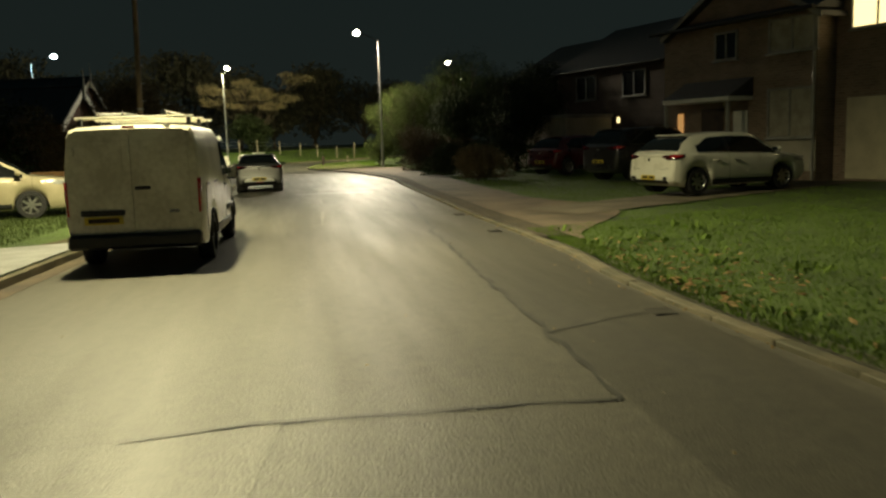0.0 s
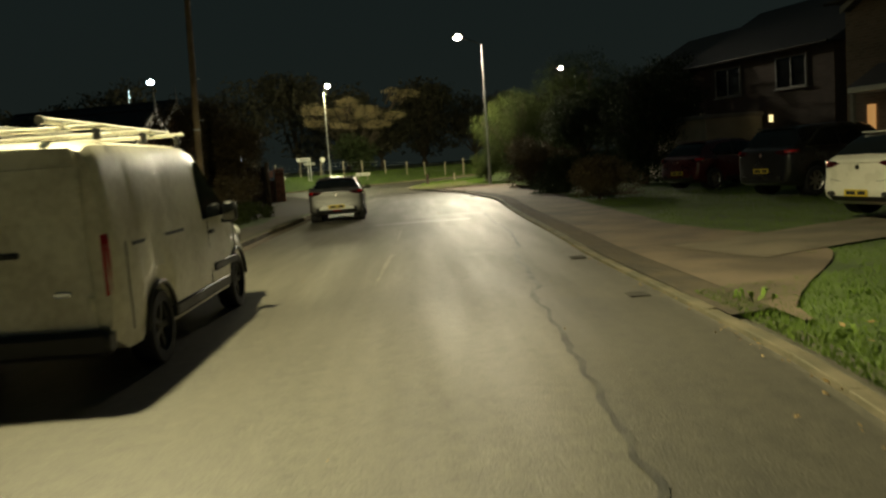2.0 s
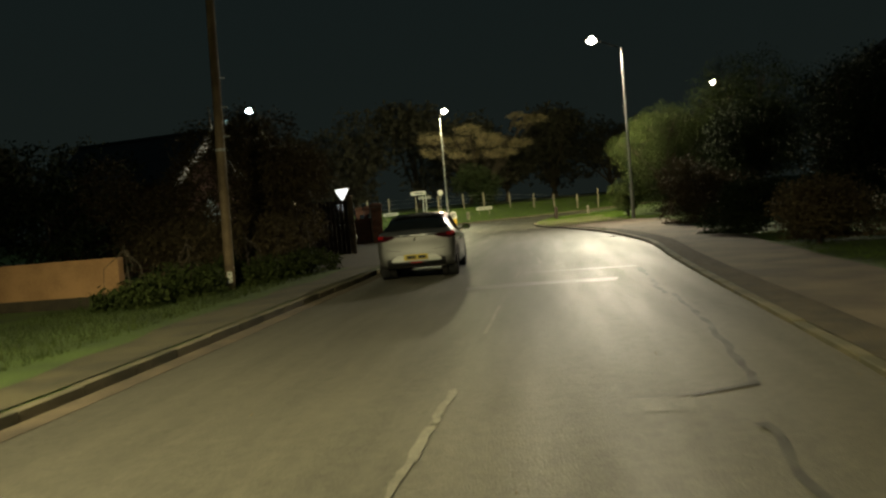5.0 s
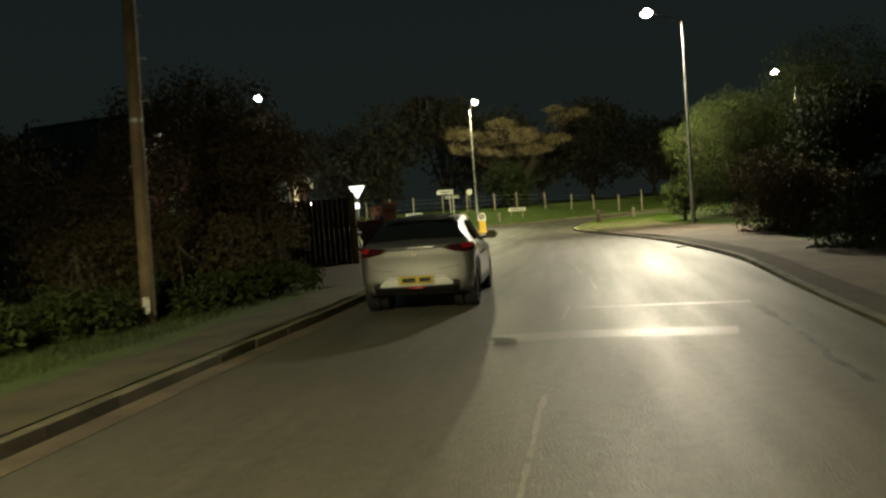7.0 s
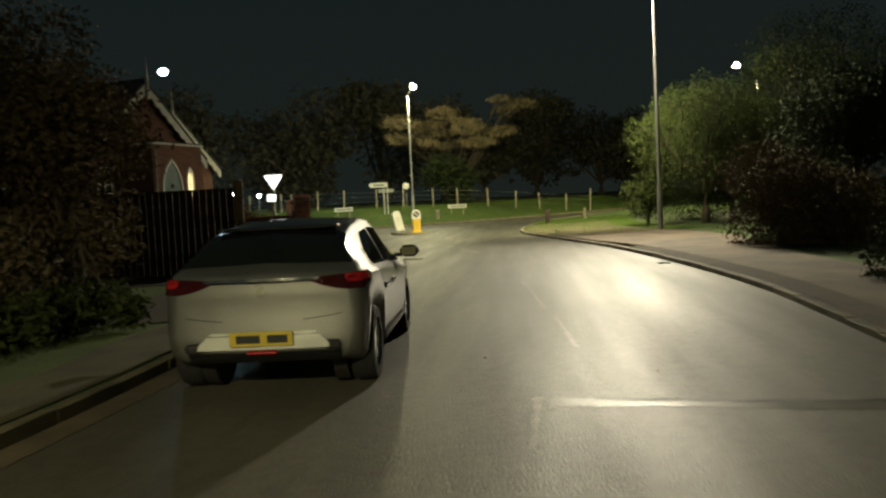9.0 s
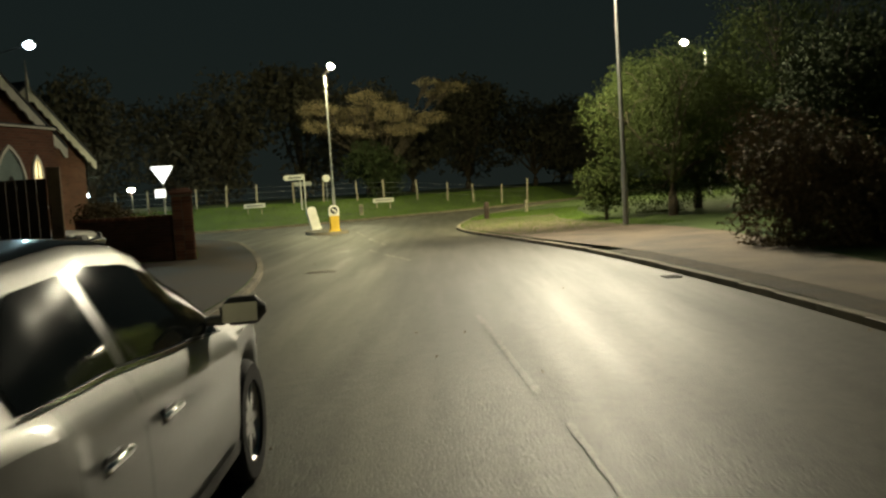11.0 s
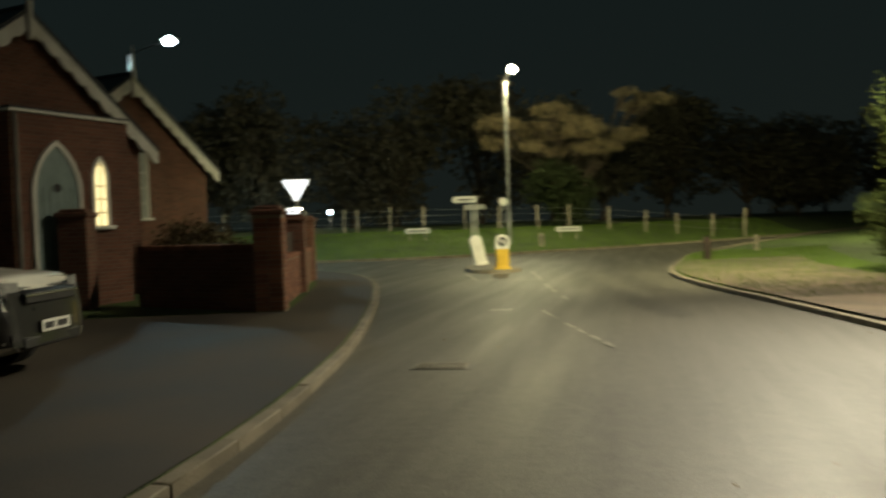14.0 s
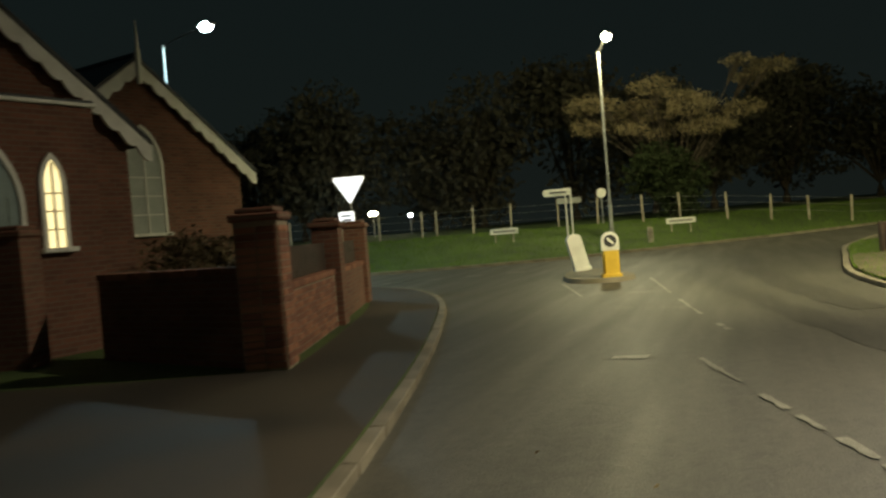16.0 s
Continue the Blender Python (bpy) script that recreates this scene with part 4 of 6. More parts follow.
def wheel(parent, x, side, W, r=0.32, width=0.20, spokes=7, rim_mat=RIM):
    m = pose(x, side * (W / 2 - width / 2 - 0.012), r - 0.008)
    bm = bm_new()
    prof = [(r * 0.66, -0.5), (r * 0.93, -0.5), (r, -0.36), (r, 0.36), (r * 0.93, 0.5), (r * 0.66, 0.5)]
    rings = []
    for k in range(28):
        a = math.tau * k / 28
        rings.append([bm.verts.new((p * math.cos(a), q * width, p * math.sin(a))) for p, q in prof])
    for k in range(28):
        A, B = rings[k], rings[(k + 1) % 28]
        for j in range(len(prof)):
            bm.faces.new((A[j], A[(j + 1) % len(prof)], B[(j + 1) % len(prof)], B[j]))
    w = new("wheel", mesh_of("wheel", bm, RUBBER))
    w.parent = parent
    w.matrix_basis = m
    bm = bm_new()
    add_tube(bm, (0, -side * 0.03 * 0, 0), (0, side * 0.045, 0), 0.055, 0.045, 12)
    for k in range(spokes):
        a = math.tau * k / spokes
        add_box(bm, (r * 0.62, 0.03, 0.055), (r * 0.33 * math.cos(a), side * 0.06, r * 0.33 * math.sin(a)), tilt=0, lean=-math.degrees(a))
    for k in range(24):
        a0, a1 = math.tau * k / 24, math.tau * (k + 1) / 24
        q = [bm.verts.new((rr * math.cos(a), side * yy, rr * math.sin(a))) for rr, yy, a in ((r * 0.60, 0.05, a0), (r * 0.67, 0.085, a0), (r * 0.67, 0.085, a1), (r * 0.60, 0.05, a1))]
        bm.faces.new(q)
    part("rim", bm, rim_mat, w, "spoked alloy rim")
    part("brake_disc", add_tube(bm_new(), (0, side * 0.0, 0), (0, side * 0.02, 0), r * 0.64, seg=20), DARK_PLASTIC, w, "dark brake disc")
    return w


def plate(parent, x, z, yellow, rear, w=0.52):
    s = -1 if rear else 1
    p = part("licence_plate", add_box(bm_new(), (0.014, w, 0.112), (x + s * 0.008, 0, z), bevel=0.003), PLATE_YELLOW if yellow else PLATE_WHITE, parent, "yellow plate" if yellow else "white plate")
    part("plate_bar", add_box(bm_new(), (0.004, w * 0.32, 0.062), (x + s * 0.017, -w * 0.26, z)), BAR_BLACK, p)
    part("plate_bar", add_box(bm_new(), (0.004, w * 0.38, 0.062), (x + s * 0.017, w * 0.20, z)), BAR_BLACK, p)


def hatchback(name, label, m, paint, L=4.06, W=1.76, H=1.44, wheelbase=2.56, belt=0.92, clear=0.19, hood=0.78, rake=0.48, tail_up=0.06, black_roof=False, shaded_nose=False, yellow=True, plate_z=0.50, rim_mat=RIM, tyre=0.315, handle_mat=None):
    root = thing(name, label, "car", m, group="parked cars")
    c = CarShell(L, W, H, wheelbase, belt, clear, hood, rake, tail_up)
    tail, nose, bt = c.tail, c.nose, belt + tail_up
    part("body", c.body(), paint, root, soft=38)
    split = lerp(c.xb, c.xc, 0.50)
    for s in (-1, 1):
        part("side_window", c.side_panel(c.xb + 0.06, split - 0.04, 7.22, 9.75, s, shape=lambda f: 0.52 + 0.48 * smooth(f * 2.0)), GLASS_DARK, root, "dark rear side window")
        part("side_window", c.side_panel(split + 0.04, c.xd - 0.17, 7.22, 9.75, s), GLASS_DARK, root, "dark front side window")
        part("window_trim", c.side_panel(c.xb + 0.05, c.xd - 0.13, 7.06, 7.17, s, 0.010), CHROME, root, "bright trim strip")
        part("door_pillar", c.side_panel(split - 0.035, split + 0.035, 7.2, 9.8, s, 0.006, n=2), CAR_BLACK, root, "black door pillar")
        part("sill", c.side_panel(c.ra + 0.40, c.fa - 0.40, 1.3, 2.4, s, 0.012), DARK_PLASTIC, root)
        for gx in (c.ra + 0.33, split, c.xd + 0.02):
            part("door_gap", c.side_panel(gx - 0.004, gx + 0.004, 2.3, 6.95, s, 0.002, n=1), DARK_PLASTIC, root)
        for hx in (c.ra + 0.46, split + 0.14):
            z = belt - 0.145
            h = part("door_handle", add_box(bm_new(), (0.21, 0.022, 0.030), (hx + 0.08, s * (c.side_y(hx + 0.08, z) + 0.022), z), bevel=0.010), handle_mat or paint, root)
            part("handle_recess", add_box(bm_new(), (0.13, 0.012, 0.055), (hx + 0.08, s * (c.side_y(hx + 0.08, z) + 0.001), z - 0.006), bevel=0.005), DARK_PLASTIC, h)
        mx = c.xd - 0.26
        my = c.at(mx, 7.2).y
        mir = part("door_mirror", add_box(bm_new(), (0.13, 0.20, 0.125), (mx, s * (my + 0.15), belt + 0.07), bevel=0.045, turn=-s * 12), DARK_PLASTIC if black_roof else paint, root)
        part("mirror_glass", add_box(bm_new(), (0.006, 0.15, 0.085), (mx - 0.068, s * (my + 0.15), belt + 0.07), turn=-s * 12), CHROME, mir)
        part("mirror_foot", add_box(bm_new(), (0.07, 0.10, 0.04), (mx + 0.01, s * (my + 0.03), belt + 0.03), bevel=0.012), DARK_PLASTIC, mir)
        lamp = part("tail_light", c.corner_lamp(True, s, 0.36, W * 0.235, lambda f: bt - 0.045 - 0.115 * math.sin(math.pi * min(1, 0.16 + 0.72 * f)), lambda f: bt - 0.035 - 0.045 * smooth((f - 0.4) / 0.6)), TAIL_DARK, root, "dark red tail light")
        part("side_lens", c.corner_lamp(True, s, 0.33, W * 0.39, lambda f: bt - 0.045 - 0.06 * math.sin(math.pi * min(1, 0.2 + 0.7 * f)), lambda f: bt - 0.04, 0.016), TAIL_RED, lamp, "red lens wrapping round the wing")
        part("headlight", c.corner_lamp(False, s, 0.55, W * 0.24, lambda f: hood - 0.06 - 0.13 * math.sin(math.pi * min(1, 0.15 + 0.6 * f)), lambda f: hood - 0.045 + 0.02 * (1 - f)), LENS_CLEAR, root, "clear headlight")
        y0 = W * 0.30
        part("bumper_vent", add_box(bm_new(), (0.03, 0.22, 0.085), (c.end_x(y0, 0.40, True) + 0.002, s * y0, 0.40 + (clear - 0.19)), bevel=0.022, turn=s * 16), DARK_PLASTIC, root)
        for ax in (c.ra, c.fa):
            wheel(root, ax, s, W * 0.985, tyre, rim_mat=rim_mat)
            part("arch_lining", add_tube(bm_new(), (ax, s * (W / 2 - 0.36), 0.34), (ax, s * (W / 2 - 0.245), 0.34), 0.345, seg=18), DRAIN_DARK, root, "black wheel arch lining")
    part("rear_window", c.screen(False, 0.93 if black_roof else 0.86), GLASS_DARK, root, "dark rear window")
    part("windscreen", c.screen(True, 0.93), GLASS_DARK, root, "dark windscreen")
    if black_roof:
        part("roof_skin", c.roof_skin(), CAR_BLACK, root, "glossy black roof")
    part("rear_spoiler", add_box(bm_new(), (0.20, W * 0.60, 0.028), (c.xb + 0.02, 0, H - 0.055), bevel=0.012), CAR_BLACK if black_roof else paint, root)
    zt = bt - 0.075
    part("boot_trim", add_grid(bm_new(), [[(c.end_x(W * 0.27 * k / 8, z, True) - o, W * 0.27 * k / 8, z) for k in range(-8, 9)] for z, o in ((zt, 0.004), (zt, 0.014), (zt + 0.022, 0.014), (zt + 0.022, 0.004))]), CHROME if black_roof else paint, root, "bright trim strip")
    part("badge", add_tube(bm_new(), (c.end_x(0, bt - 0.15, True) - 0.012, 0, bt - 0.15), (c.end_x(0, bt - 0.15, True) + 0.02, 0, bt - 0.15), 0.042, seg=14), CHROME, root, "round badge")
    part("boot_gap", add_grid(bm_new(), [[(c.end_x(W * 0.37 * k / 8, z, True) - 0.003, W * 0.37 * k / 8, z + 0.05 * (abs(k) / 8) ** 2) for k in range(-8, 9)] for z in (0.585, 0.593)]), DARK_PLASTIC, root)
    part("rear_bumper_insert", add_grid(bm_new(), [[(c.end_x(W * 0.36 * k / 8, z, True) - o, W * 0.36 * k / 8, z) for k in range(-8, 9)] for z, o in ((clear + 0.085, -0.01), (clear + 0.09, 0.006), (clear + 0.17, 0.006), (clear + 0.175, -0.004))]), DARK_PLASTIC, root)
    if black_roof:
        rows = []
        for i in range(5):
            z = lerp(0.385, 0.555, i / 4)
            w = lerp(0.56, 0.37, i / 4)
            rows.append([(c.end_x(w * k / 6, z, True) - lerp(0.022, -0.012, i / 4), w * k / 6, z) for k in range(-6, 7)])
        part("bumper_recess", add_grid(bm_new(), rows), PALE_PANEL, root, "pale bumper recess panel")
        part("fog_light", add_box(bm_new(), (0.03, 0.24, 0.03), (c.end_x(0, 0.36, True) - 0.018, 0, 0.36), bevel=0.008), TAIL_RED, root, "red rear fog light")
    gx = c.end_x(0, 0.5, False)
    part("grille", add_box(bm_new(), (0.06, W * 0.50, 0.12), (gx - 0.03, 0, hood - 0.20), bevel=0.02), DARK_PLASTIC, root)
    part("grille_bar", add_box(bm_new(), (0.02, W * 0.52, 0.022), (gx + 0.006, 0, hood - 0.17), bevel=0.006), CHROME, root, "bright grille bar")
    part("front_intake", add_box(bm_new(), (0.08, W * 0.56, 0.12), (gx - 0.035, 0, clear + 0.14), bevel=0.02), DARK_PLASTIC, root)
    # Black panels carry the shade below the bonnet.
    if shaded_nose:
        for s in (-1, 1):
            part("bumper_corner", c.corner_lamp(False, s, 0.42, W * 0.30, lambda f: clear + 0.13, lambda f: hood - 0.20 + 0.02 * f, 0.010), CAR_BLACK, root, "bumper corner blackened for shade")
        part("front_bumper", add_grid(bm_new(), [[(c.end_x(W * 0.345 * k / 8, z, False) + o, W * 0.345 * k / 8, z) for k in range(-8, 9)] for z, o in ((clear + 0.10, 0.0), (clear + 0.12, 0.022), (hood - 0.14, 0.022), (hood - 0.12, 0.0))]), CAR_BLACK, root, "front bumper blackened for shade")
    plate(root, c.end_x(0, plate_z, True) - (0.022 if black_roof else 0.004), plate_z, yellow, True, 0.50)
    plate(root, gx + 0.022, clear + 0.28, False, False, 0.50)
    part("wiper", add_tube(bm_new(), (c.xd - 0.02, -0.45, belt + 0.05), (c.xd - 0.07, 0.25, belt + 0.075), 0.008, seg=5), DARK_PLASTIC, root)
    part("underside", add_box(bm_new(), (L - 0.5, W - 0.62, 0.12), (0, 0, clear + 0.10)), DRAIN_DARK, root)
    return root


def heading(x, y, z, azimuth):
    """The pose of a car at x, y whose nose points to that compass azimuth (0 along +y, 90 along +x)."""
    return pose(x, y, z, 0, 0, 90 - azimuth)


hatchback("silver_hatchback", "silver hatchback parked at the kerb with yellow rear plate", heading(9.94, 33.45, 0.0, 15), CAR_SILVER, L=3.74, W=1.70, H=1.36, wheelbase=2.48, belt=0.885, hood=0.80, rake=0.52, tail_up=0.10, black_roof=True, plate_z=0.47, handle_mat=CHROME)
hatchback("white_hatchback", "white hatchback parked on the drive facing the house", heading(17.38, 17.45, 0.17, 93), CAR_WHITE, L=4.3, W=1.78, H=1.45, wheelbase=2.65, belt=0.93, hood=0.82, rake=0.52, tail_up=0.06, plate_z=0.42)
hatchback("red_hatchback", "dark red hatchback parked on the lawn drive", heading(21.6, 29.0, 0.19, 82), CAR_RED, L=4.1, W=1.75, H=1.48)
hatchback("black_suv", "black tall car parked beside the red car", heading(20.4, 23.4, 0.18, 88), CAR_BLACK, L=4.5, W=1.84, H=1.68, wheelbase=2.65, belt=1.08, hood=0.98, clear=0.24, rake=0.36, tyre=0.345, plate_z=0.62)
hatchback("gold_people_carrier", "pale gold tall car parked across the verge drive", heading(0.75, 24.6, 0.12, 92), CAR_BEIGE, L=4.6, W=1.82, H=1.66, wheelbase=2.75, belt=1.0, hood=0.92, clear=0.22, rake=0.34, tyre=0.335)
hatchback("white_suv", "white car parked nose out by the chapel wall, nose blackened for shade", heading(7.0, 46.02, 0.09, 98), CAR_WHITE, L=4.3, W=1.80, H=1.60, wheelbase=2.62, belt=1.04, hood=0.99, clear=0.23, rake=0.40, shaded_nose=True, tyre=0.335)


def panel_van(m):
    L, W, H = 4.85, 1.84, 1.96
    root = thing("panel_van", "dirty white panel van parked half on the kerb with roof rack", "van", m)
    tail, nose = -L / 2, L / 2
    ra, fa = tail + 1.02, tail + 1.02 + 2.93
    top = table([(tail, H - 0.06), (tail + 0.10, H - 0.01), (tail + 0.8, H), (nose - 2.5, H), (nose - 2.12, H - 0.05), (nose - 1.55, 1.55), (nose - 1.0, 1.17), (nose - 0.85, 1.12), (nose - 0.35, 0.98), (nose - 0.08, 0.82), (nose, 0.62)])
    wid = table([(tail, 0.955), (tail + 0.12, 0.985), (tail + 0.6, 1.0), (nose - 1.2, 1.0), (nose - 0.4, 0.95), (nose, 0.78)])
    bm = bm_new()
    xs = set(tail + L * i / 60 for i in range(61))
    for a in (ra, fa):
        for k in range(-6, 7):
            xs.add(a + 0.38 * math.sin(radians(15 * k)) * 0.999)
    rings = []
    for x in sorted(xs):
        w, zt = wid(x) * W / 2, top(x)
        zb = 0.30 + 0.12 * (1 - smooth(min(x - tail, nose - x) / 0.3))
        for a in (ra, fa):
            if abs(x - a) < 0.38:
                zb = max(zb, math.sqrt(max(0, 0.38 ** 2 - (x - a) ** 2)) + 0.33)
        h = zt - zb
        lean_in = smooth((zt - 1.0) / 0.9)
        half = [(0, zb), (w * 0.95, zb), (w * 0.985, zb + 0.12 * h), (w, lerp(zb, min(zt, 1.0), 0.55)), (w * lerp(0.985, 0.985, lean_in), lerp(zb, zt, 0.55)), (w * lerp(0.96, 0.945, lean_in), lerp(zb, zt, 0.78)), (w * lerp(0.93, 0.905, lean_in), zt - 0.11), (w * 0.865, zt - 0.035), (w * 0.76, zt - 0.004), (w * 0.4, zt + 0.014), (0, zt + 0.02)]
        rings.append([bm.verts.new((x, y, z)) for y, z in half] + [bm.verts.new((x, -y, z)) for y, z in half[-2:0:-1]])
    n = len(rings[0])
    for a, b in zip(rings, rings[1:]):
        for k in range(n):
            bm.faces.new((a[k], a[(k + 1) % n], b[(k + 1) % n], b[k]))
    bm.faces.new(rings[0]); bm.faces.new(rings[-1])
    part("body", bm, VAN_WHITE, root, soft=32)
    # two rear doors, proud of the shell
    def rear_y(z):
        return W / 2 * 0.955 * lerp(0.985, 0.90, smooth((z - 0.9) / 1.0))
    for s in (-1, 1):
        outline = [(0.010, 0.50), (0.010, 1.90), (rear_y(1.84) - 0.10, 1.90), (rear_y(1.76) - 0.05, 1.76), (rear_y(1.2) - 0.115, 1.2), (rear_y(0.9) - 0.115, 0.9), (rear_y(0.6) - 0.115, 0.50)]
        bm = add_prism(bm_new(), [(s * a, b) for a, b in outline], 0.022, pose(tail, 0, 0, 0, 0, 90))
        door = part("rear_door", bm, VAN_WHITE, root)
        for z in (0.72, 1.62):
            part("hinge", add_box(bm_new(), (0.03, 0.05, 0.10), (tail - 0.03, s * (W / 2 - 0.19), z), bevel=0.008), VAN_WHITE, door)
        bm = add_box(bm_new(), (0.07, 0.06, 0.50), (tail + 0.03, s * (W / 2 - 0.068), 1.00), bevel=0.02)
        part("tail_light", bm, TAIL_RED, root, "tall dark red tail light")
        part("rear_window_panel", add_box(bm_new(), (0.008, 0.62, 0.40), (tail - 0.026, s * 0.42, 1.56), bevel=0.003), VAN_WHITE, door)
        for ax in (ra, fa):
            wheel(root, ax, s, W, 0.335, 0.215, spokes=5, rim_mat=DARK_PLASTIC)
        part("sill_trim", add_box(bm_new(), (2.1, 0.04, 0.12), (0.0, s * (W / 2 - 0.015), 0.40), bevel=0.015), DARK_PLASTIC, root)
        part("side_moulding", add_box(bm_new(), (1.05, 0.03, 0.09), (0.95, s * (W / 2 - 0.002), 0.62), bevel=0.012), DARK_PLASTIC, root)
        part("wheel_arch_trim", add_path_tube(bm_new(), [(fa + 0.40 * math.cos(radians(a)), s * (W / 2 - 0.012), 0.33 + 0.40 * math.sin(radians(a))) for a in range(5, 176, 17)], 0.022, 6), DARK_PLASTIC, root)
        part("wheel_arch_trim", add_path_tube(bm_new(), [(ra + 0.40 * math.cos(radians(a)), s * (W / 2 - 0.012), 0.33 + 0.40 * math.sin(radians(a))) for a in range(5, 176, 17)], 0.022, 6), DARK_PLASTIC, root)
        # cab door glass
        def side_at(z):
            return W / 2 * lerp(0.985, 0.925, smooth((z - 1.1) / 0.75)) + 0.008
        bm = bm_new()
        rows = []
        for i in range(8):
            x = lerp(nose - 2.28, nose - 1.22, i / 7)
            z1 = min(1.78, top(x) - 0.14)
            rows.append([(x, s * side_at(lerp(1.17, z1, j / 5)), lerp(1.17, max(z1, 1.19), j / 5)) for j in range(6)])
        part("cab_window", add_grid(bm, rows), GLASS_DARK, root, "dark cab window")
        mir = part("door_mirror", add_box(bm_new(), (0.13, 0.17, 0.24), (nose - 1.42, s * (W / 2 + 0.08), 1.20), bevel=0.04), DARK_PLASTIC, root)
        part("mirror_arm", add_box(bm_new(), (0.06, 0.12, 0.05), (nose - 1.40, s * (W / 2 - 0.02), 1.10), bevel=0.01), DARK_PLASTIC, mir)
        part("mirror_glass", add_box(bm_new(), (0.006, 0.13, 0.19), (nose - 1.488, s * (W / 2 + 0.08), 1.20)), CHROME, mir)
        part("cab_door_handle", add_box(bm_new(), (0.18, 0.03, 0.04), (nose - 2.0, s * (W / 2 - 0.002), 1.02), bevel=0.01), DARK_PLASTIC, root)
        part("headlight", add_box(bm_new(), (0.50, 0.16, 0.24), (nose - 0.38, s * (W / 2 - 0.15), 0.86), bevel=0.05, turn=-s * 14), LENS_CLEAR, root, "clear headlight")
        for gx in (nose - 2.12, nose - 1.0, tail + 0.30):
            part("panel_gap", add_box(bm_new(), (0.008, 0.006, 0.70), (gx, s * (W / 2 * 0.992), 0.80)), DARK_PLASTIC, root)
    part("slide_rail", add_box(bm_new(), (1.4, 0.012, 0.03), (-1.25, -W / 2 * 0.985, 1.12)), DARK_PLASTIC, root)
    part("rear_bumper", add_box(bm_new(), (0.20, W * 0.94, 0.20), (tail - 0.03, 0, 0.42), bevel=0.04), DARK_PLASTIC, root, "dark plastic rear bumper step")
    part("rear_handle", add_box(bm_new(), (0.03, 0.20, 0.045), (tail - 0.032, -0.13, 1.12), bevel=0.012), DARK_PLASTIC, root)
    part("plate_recess", add_box(bm_new(), (0.05, 0.56, 0.07), (tail - 0.035, 0.40, 0.80), bevel=0.015), DARK_PLASTIC, root, "dark handle strip over the plate")
    p = part("licence_plate", add_box(bm_new(), (0.012, 0.50, 0.11), (tail - 0.030, 0.40, 0.70), bevel=0.003), PLATE_YELLOW, root, "dusty yellow plate")
    part("plate_bar", add_box(bm_new(), (0.004, 0.40, 0.06), (tail - 0.038, 0.40, 0.70)), WOOD_FENCE, p)
    part("badge", add_box(bm_new(), (0.010, 0.13, 0.045), (tail - 0.028, -0.52, 0.80), bevel=0.01), CHROME, root, "small oval badge")
    part("door_sticker", add_box(bm_new(), (0.004, 0.05, 0.04), (tail - 0.026, -0.22, 1.47)), WHITE_PAINT, root, "small white sticker")
    part("high_brake_light", add_box(bm_new(), (0.02, 0.16, 0.03), (tail - 0.02, 0, 1.935)), TAIL_RED, root)
    bm = bm_new()
    rows = []
    for i in range(7):
        f = i / 6
        x = lerp(nose - 1.02, nose - 2.05, f)
        w = W / 2 * lerp(0.84, 0.74, f)
        rows.append([(x + 0.02, w * k / 4, top(x) + 0.035 - 0.012 * abs(k / 4)) for k in range(-4, 5)])
    part("windscreen", add_grid(bm, rows), GLASS_DARK, root, "dark windscreen")
    part("grille", add_box(bm_new(), (0.06, 1.2, 0.18), (nose - 0.02, 0, 0.62), bevel=0.02), DARK_PLASTIC, root)
    part("front_bumper", add_box(bm_new(), (0.20, W * 0.80, 0.22), (nose - 0.08, 0, 0.42), bevel=0.05), DARK_PLASTIC, root)
    part("underside", add_box(bm_new(), (L - 0.8, W - 0.5, 0.12), (0, 0, 0.34)), DARK_PLASTIC, root)
    for x in (-1.95, -0.85, 0.20):
        bar = part("rack_bar", add_box(bm_new(), (0.06, W * 0.86, 0.04), (x, 0, 2.075), bevel=0.01), WHITE_PAINT, root, "pale roof bar")
        for s in (-1, 1):
            part("rack_foot", add_box(bm_new(), (0.07, 0.05, 0.10), (x, s * W * 0.39, 2.02), bevel=0.01), DARK_PLASTIC, bar)
    return root


VAN_POSE = heading(3.92, 16.25, 0.0, 18)
panel_van(VAN_POSE)


def roof_load(m):
    root = thing("ladder", "pale aluminium ladder lying on the van roof bars", "ladder", m)
    for y in (0.10, 0.44):
        part("stile", add_box(bm_new(), (3.0, 0.03, 0.045), (-0.75, y, 2.119), bevel=0.006), GALV, root)
    for k in range(10):
        part("rung", add_tube(bm_new(), (-2.1 + 0.3 * k, 0.10, 2.119), (-2.1 + 0.3 * k, 0.44, 2.119), 0.013, seg=6), GALV, root)
    tube = thing("roof_pipe", "white plastic pipe carrier strapped on the van roof", "pipe", m)
    part("pipe", add_tube(bm_new(), (-2.3, -0.45, 2.127), (0.75, -0.45, 2.127), 0.030, seg=14), WHITE_PAINT, tube)
    part("cap", add_tube(bm_new(), (-2.34, -0.45, 2.127), (-2.28, -0.45, 2.127), 0.036, seg=14), GALV, tube)


roof_load(VAN_POSE)

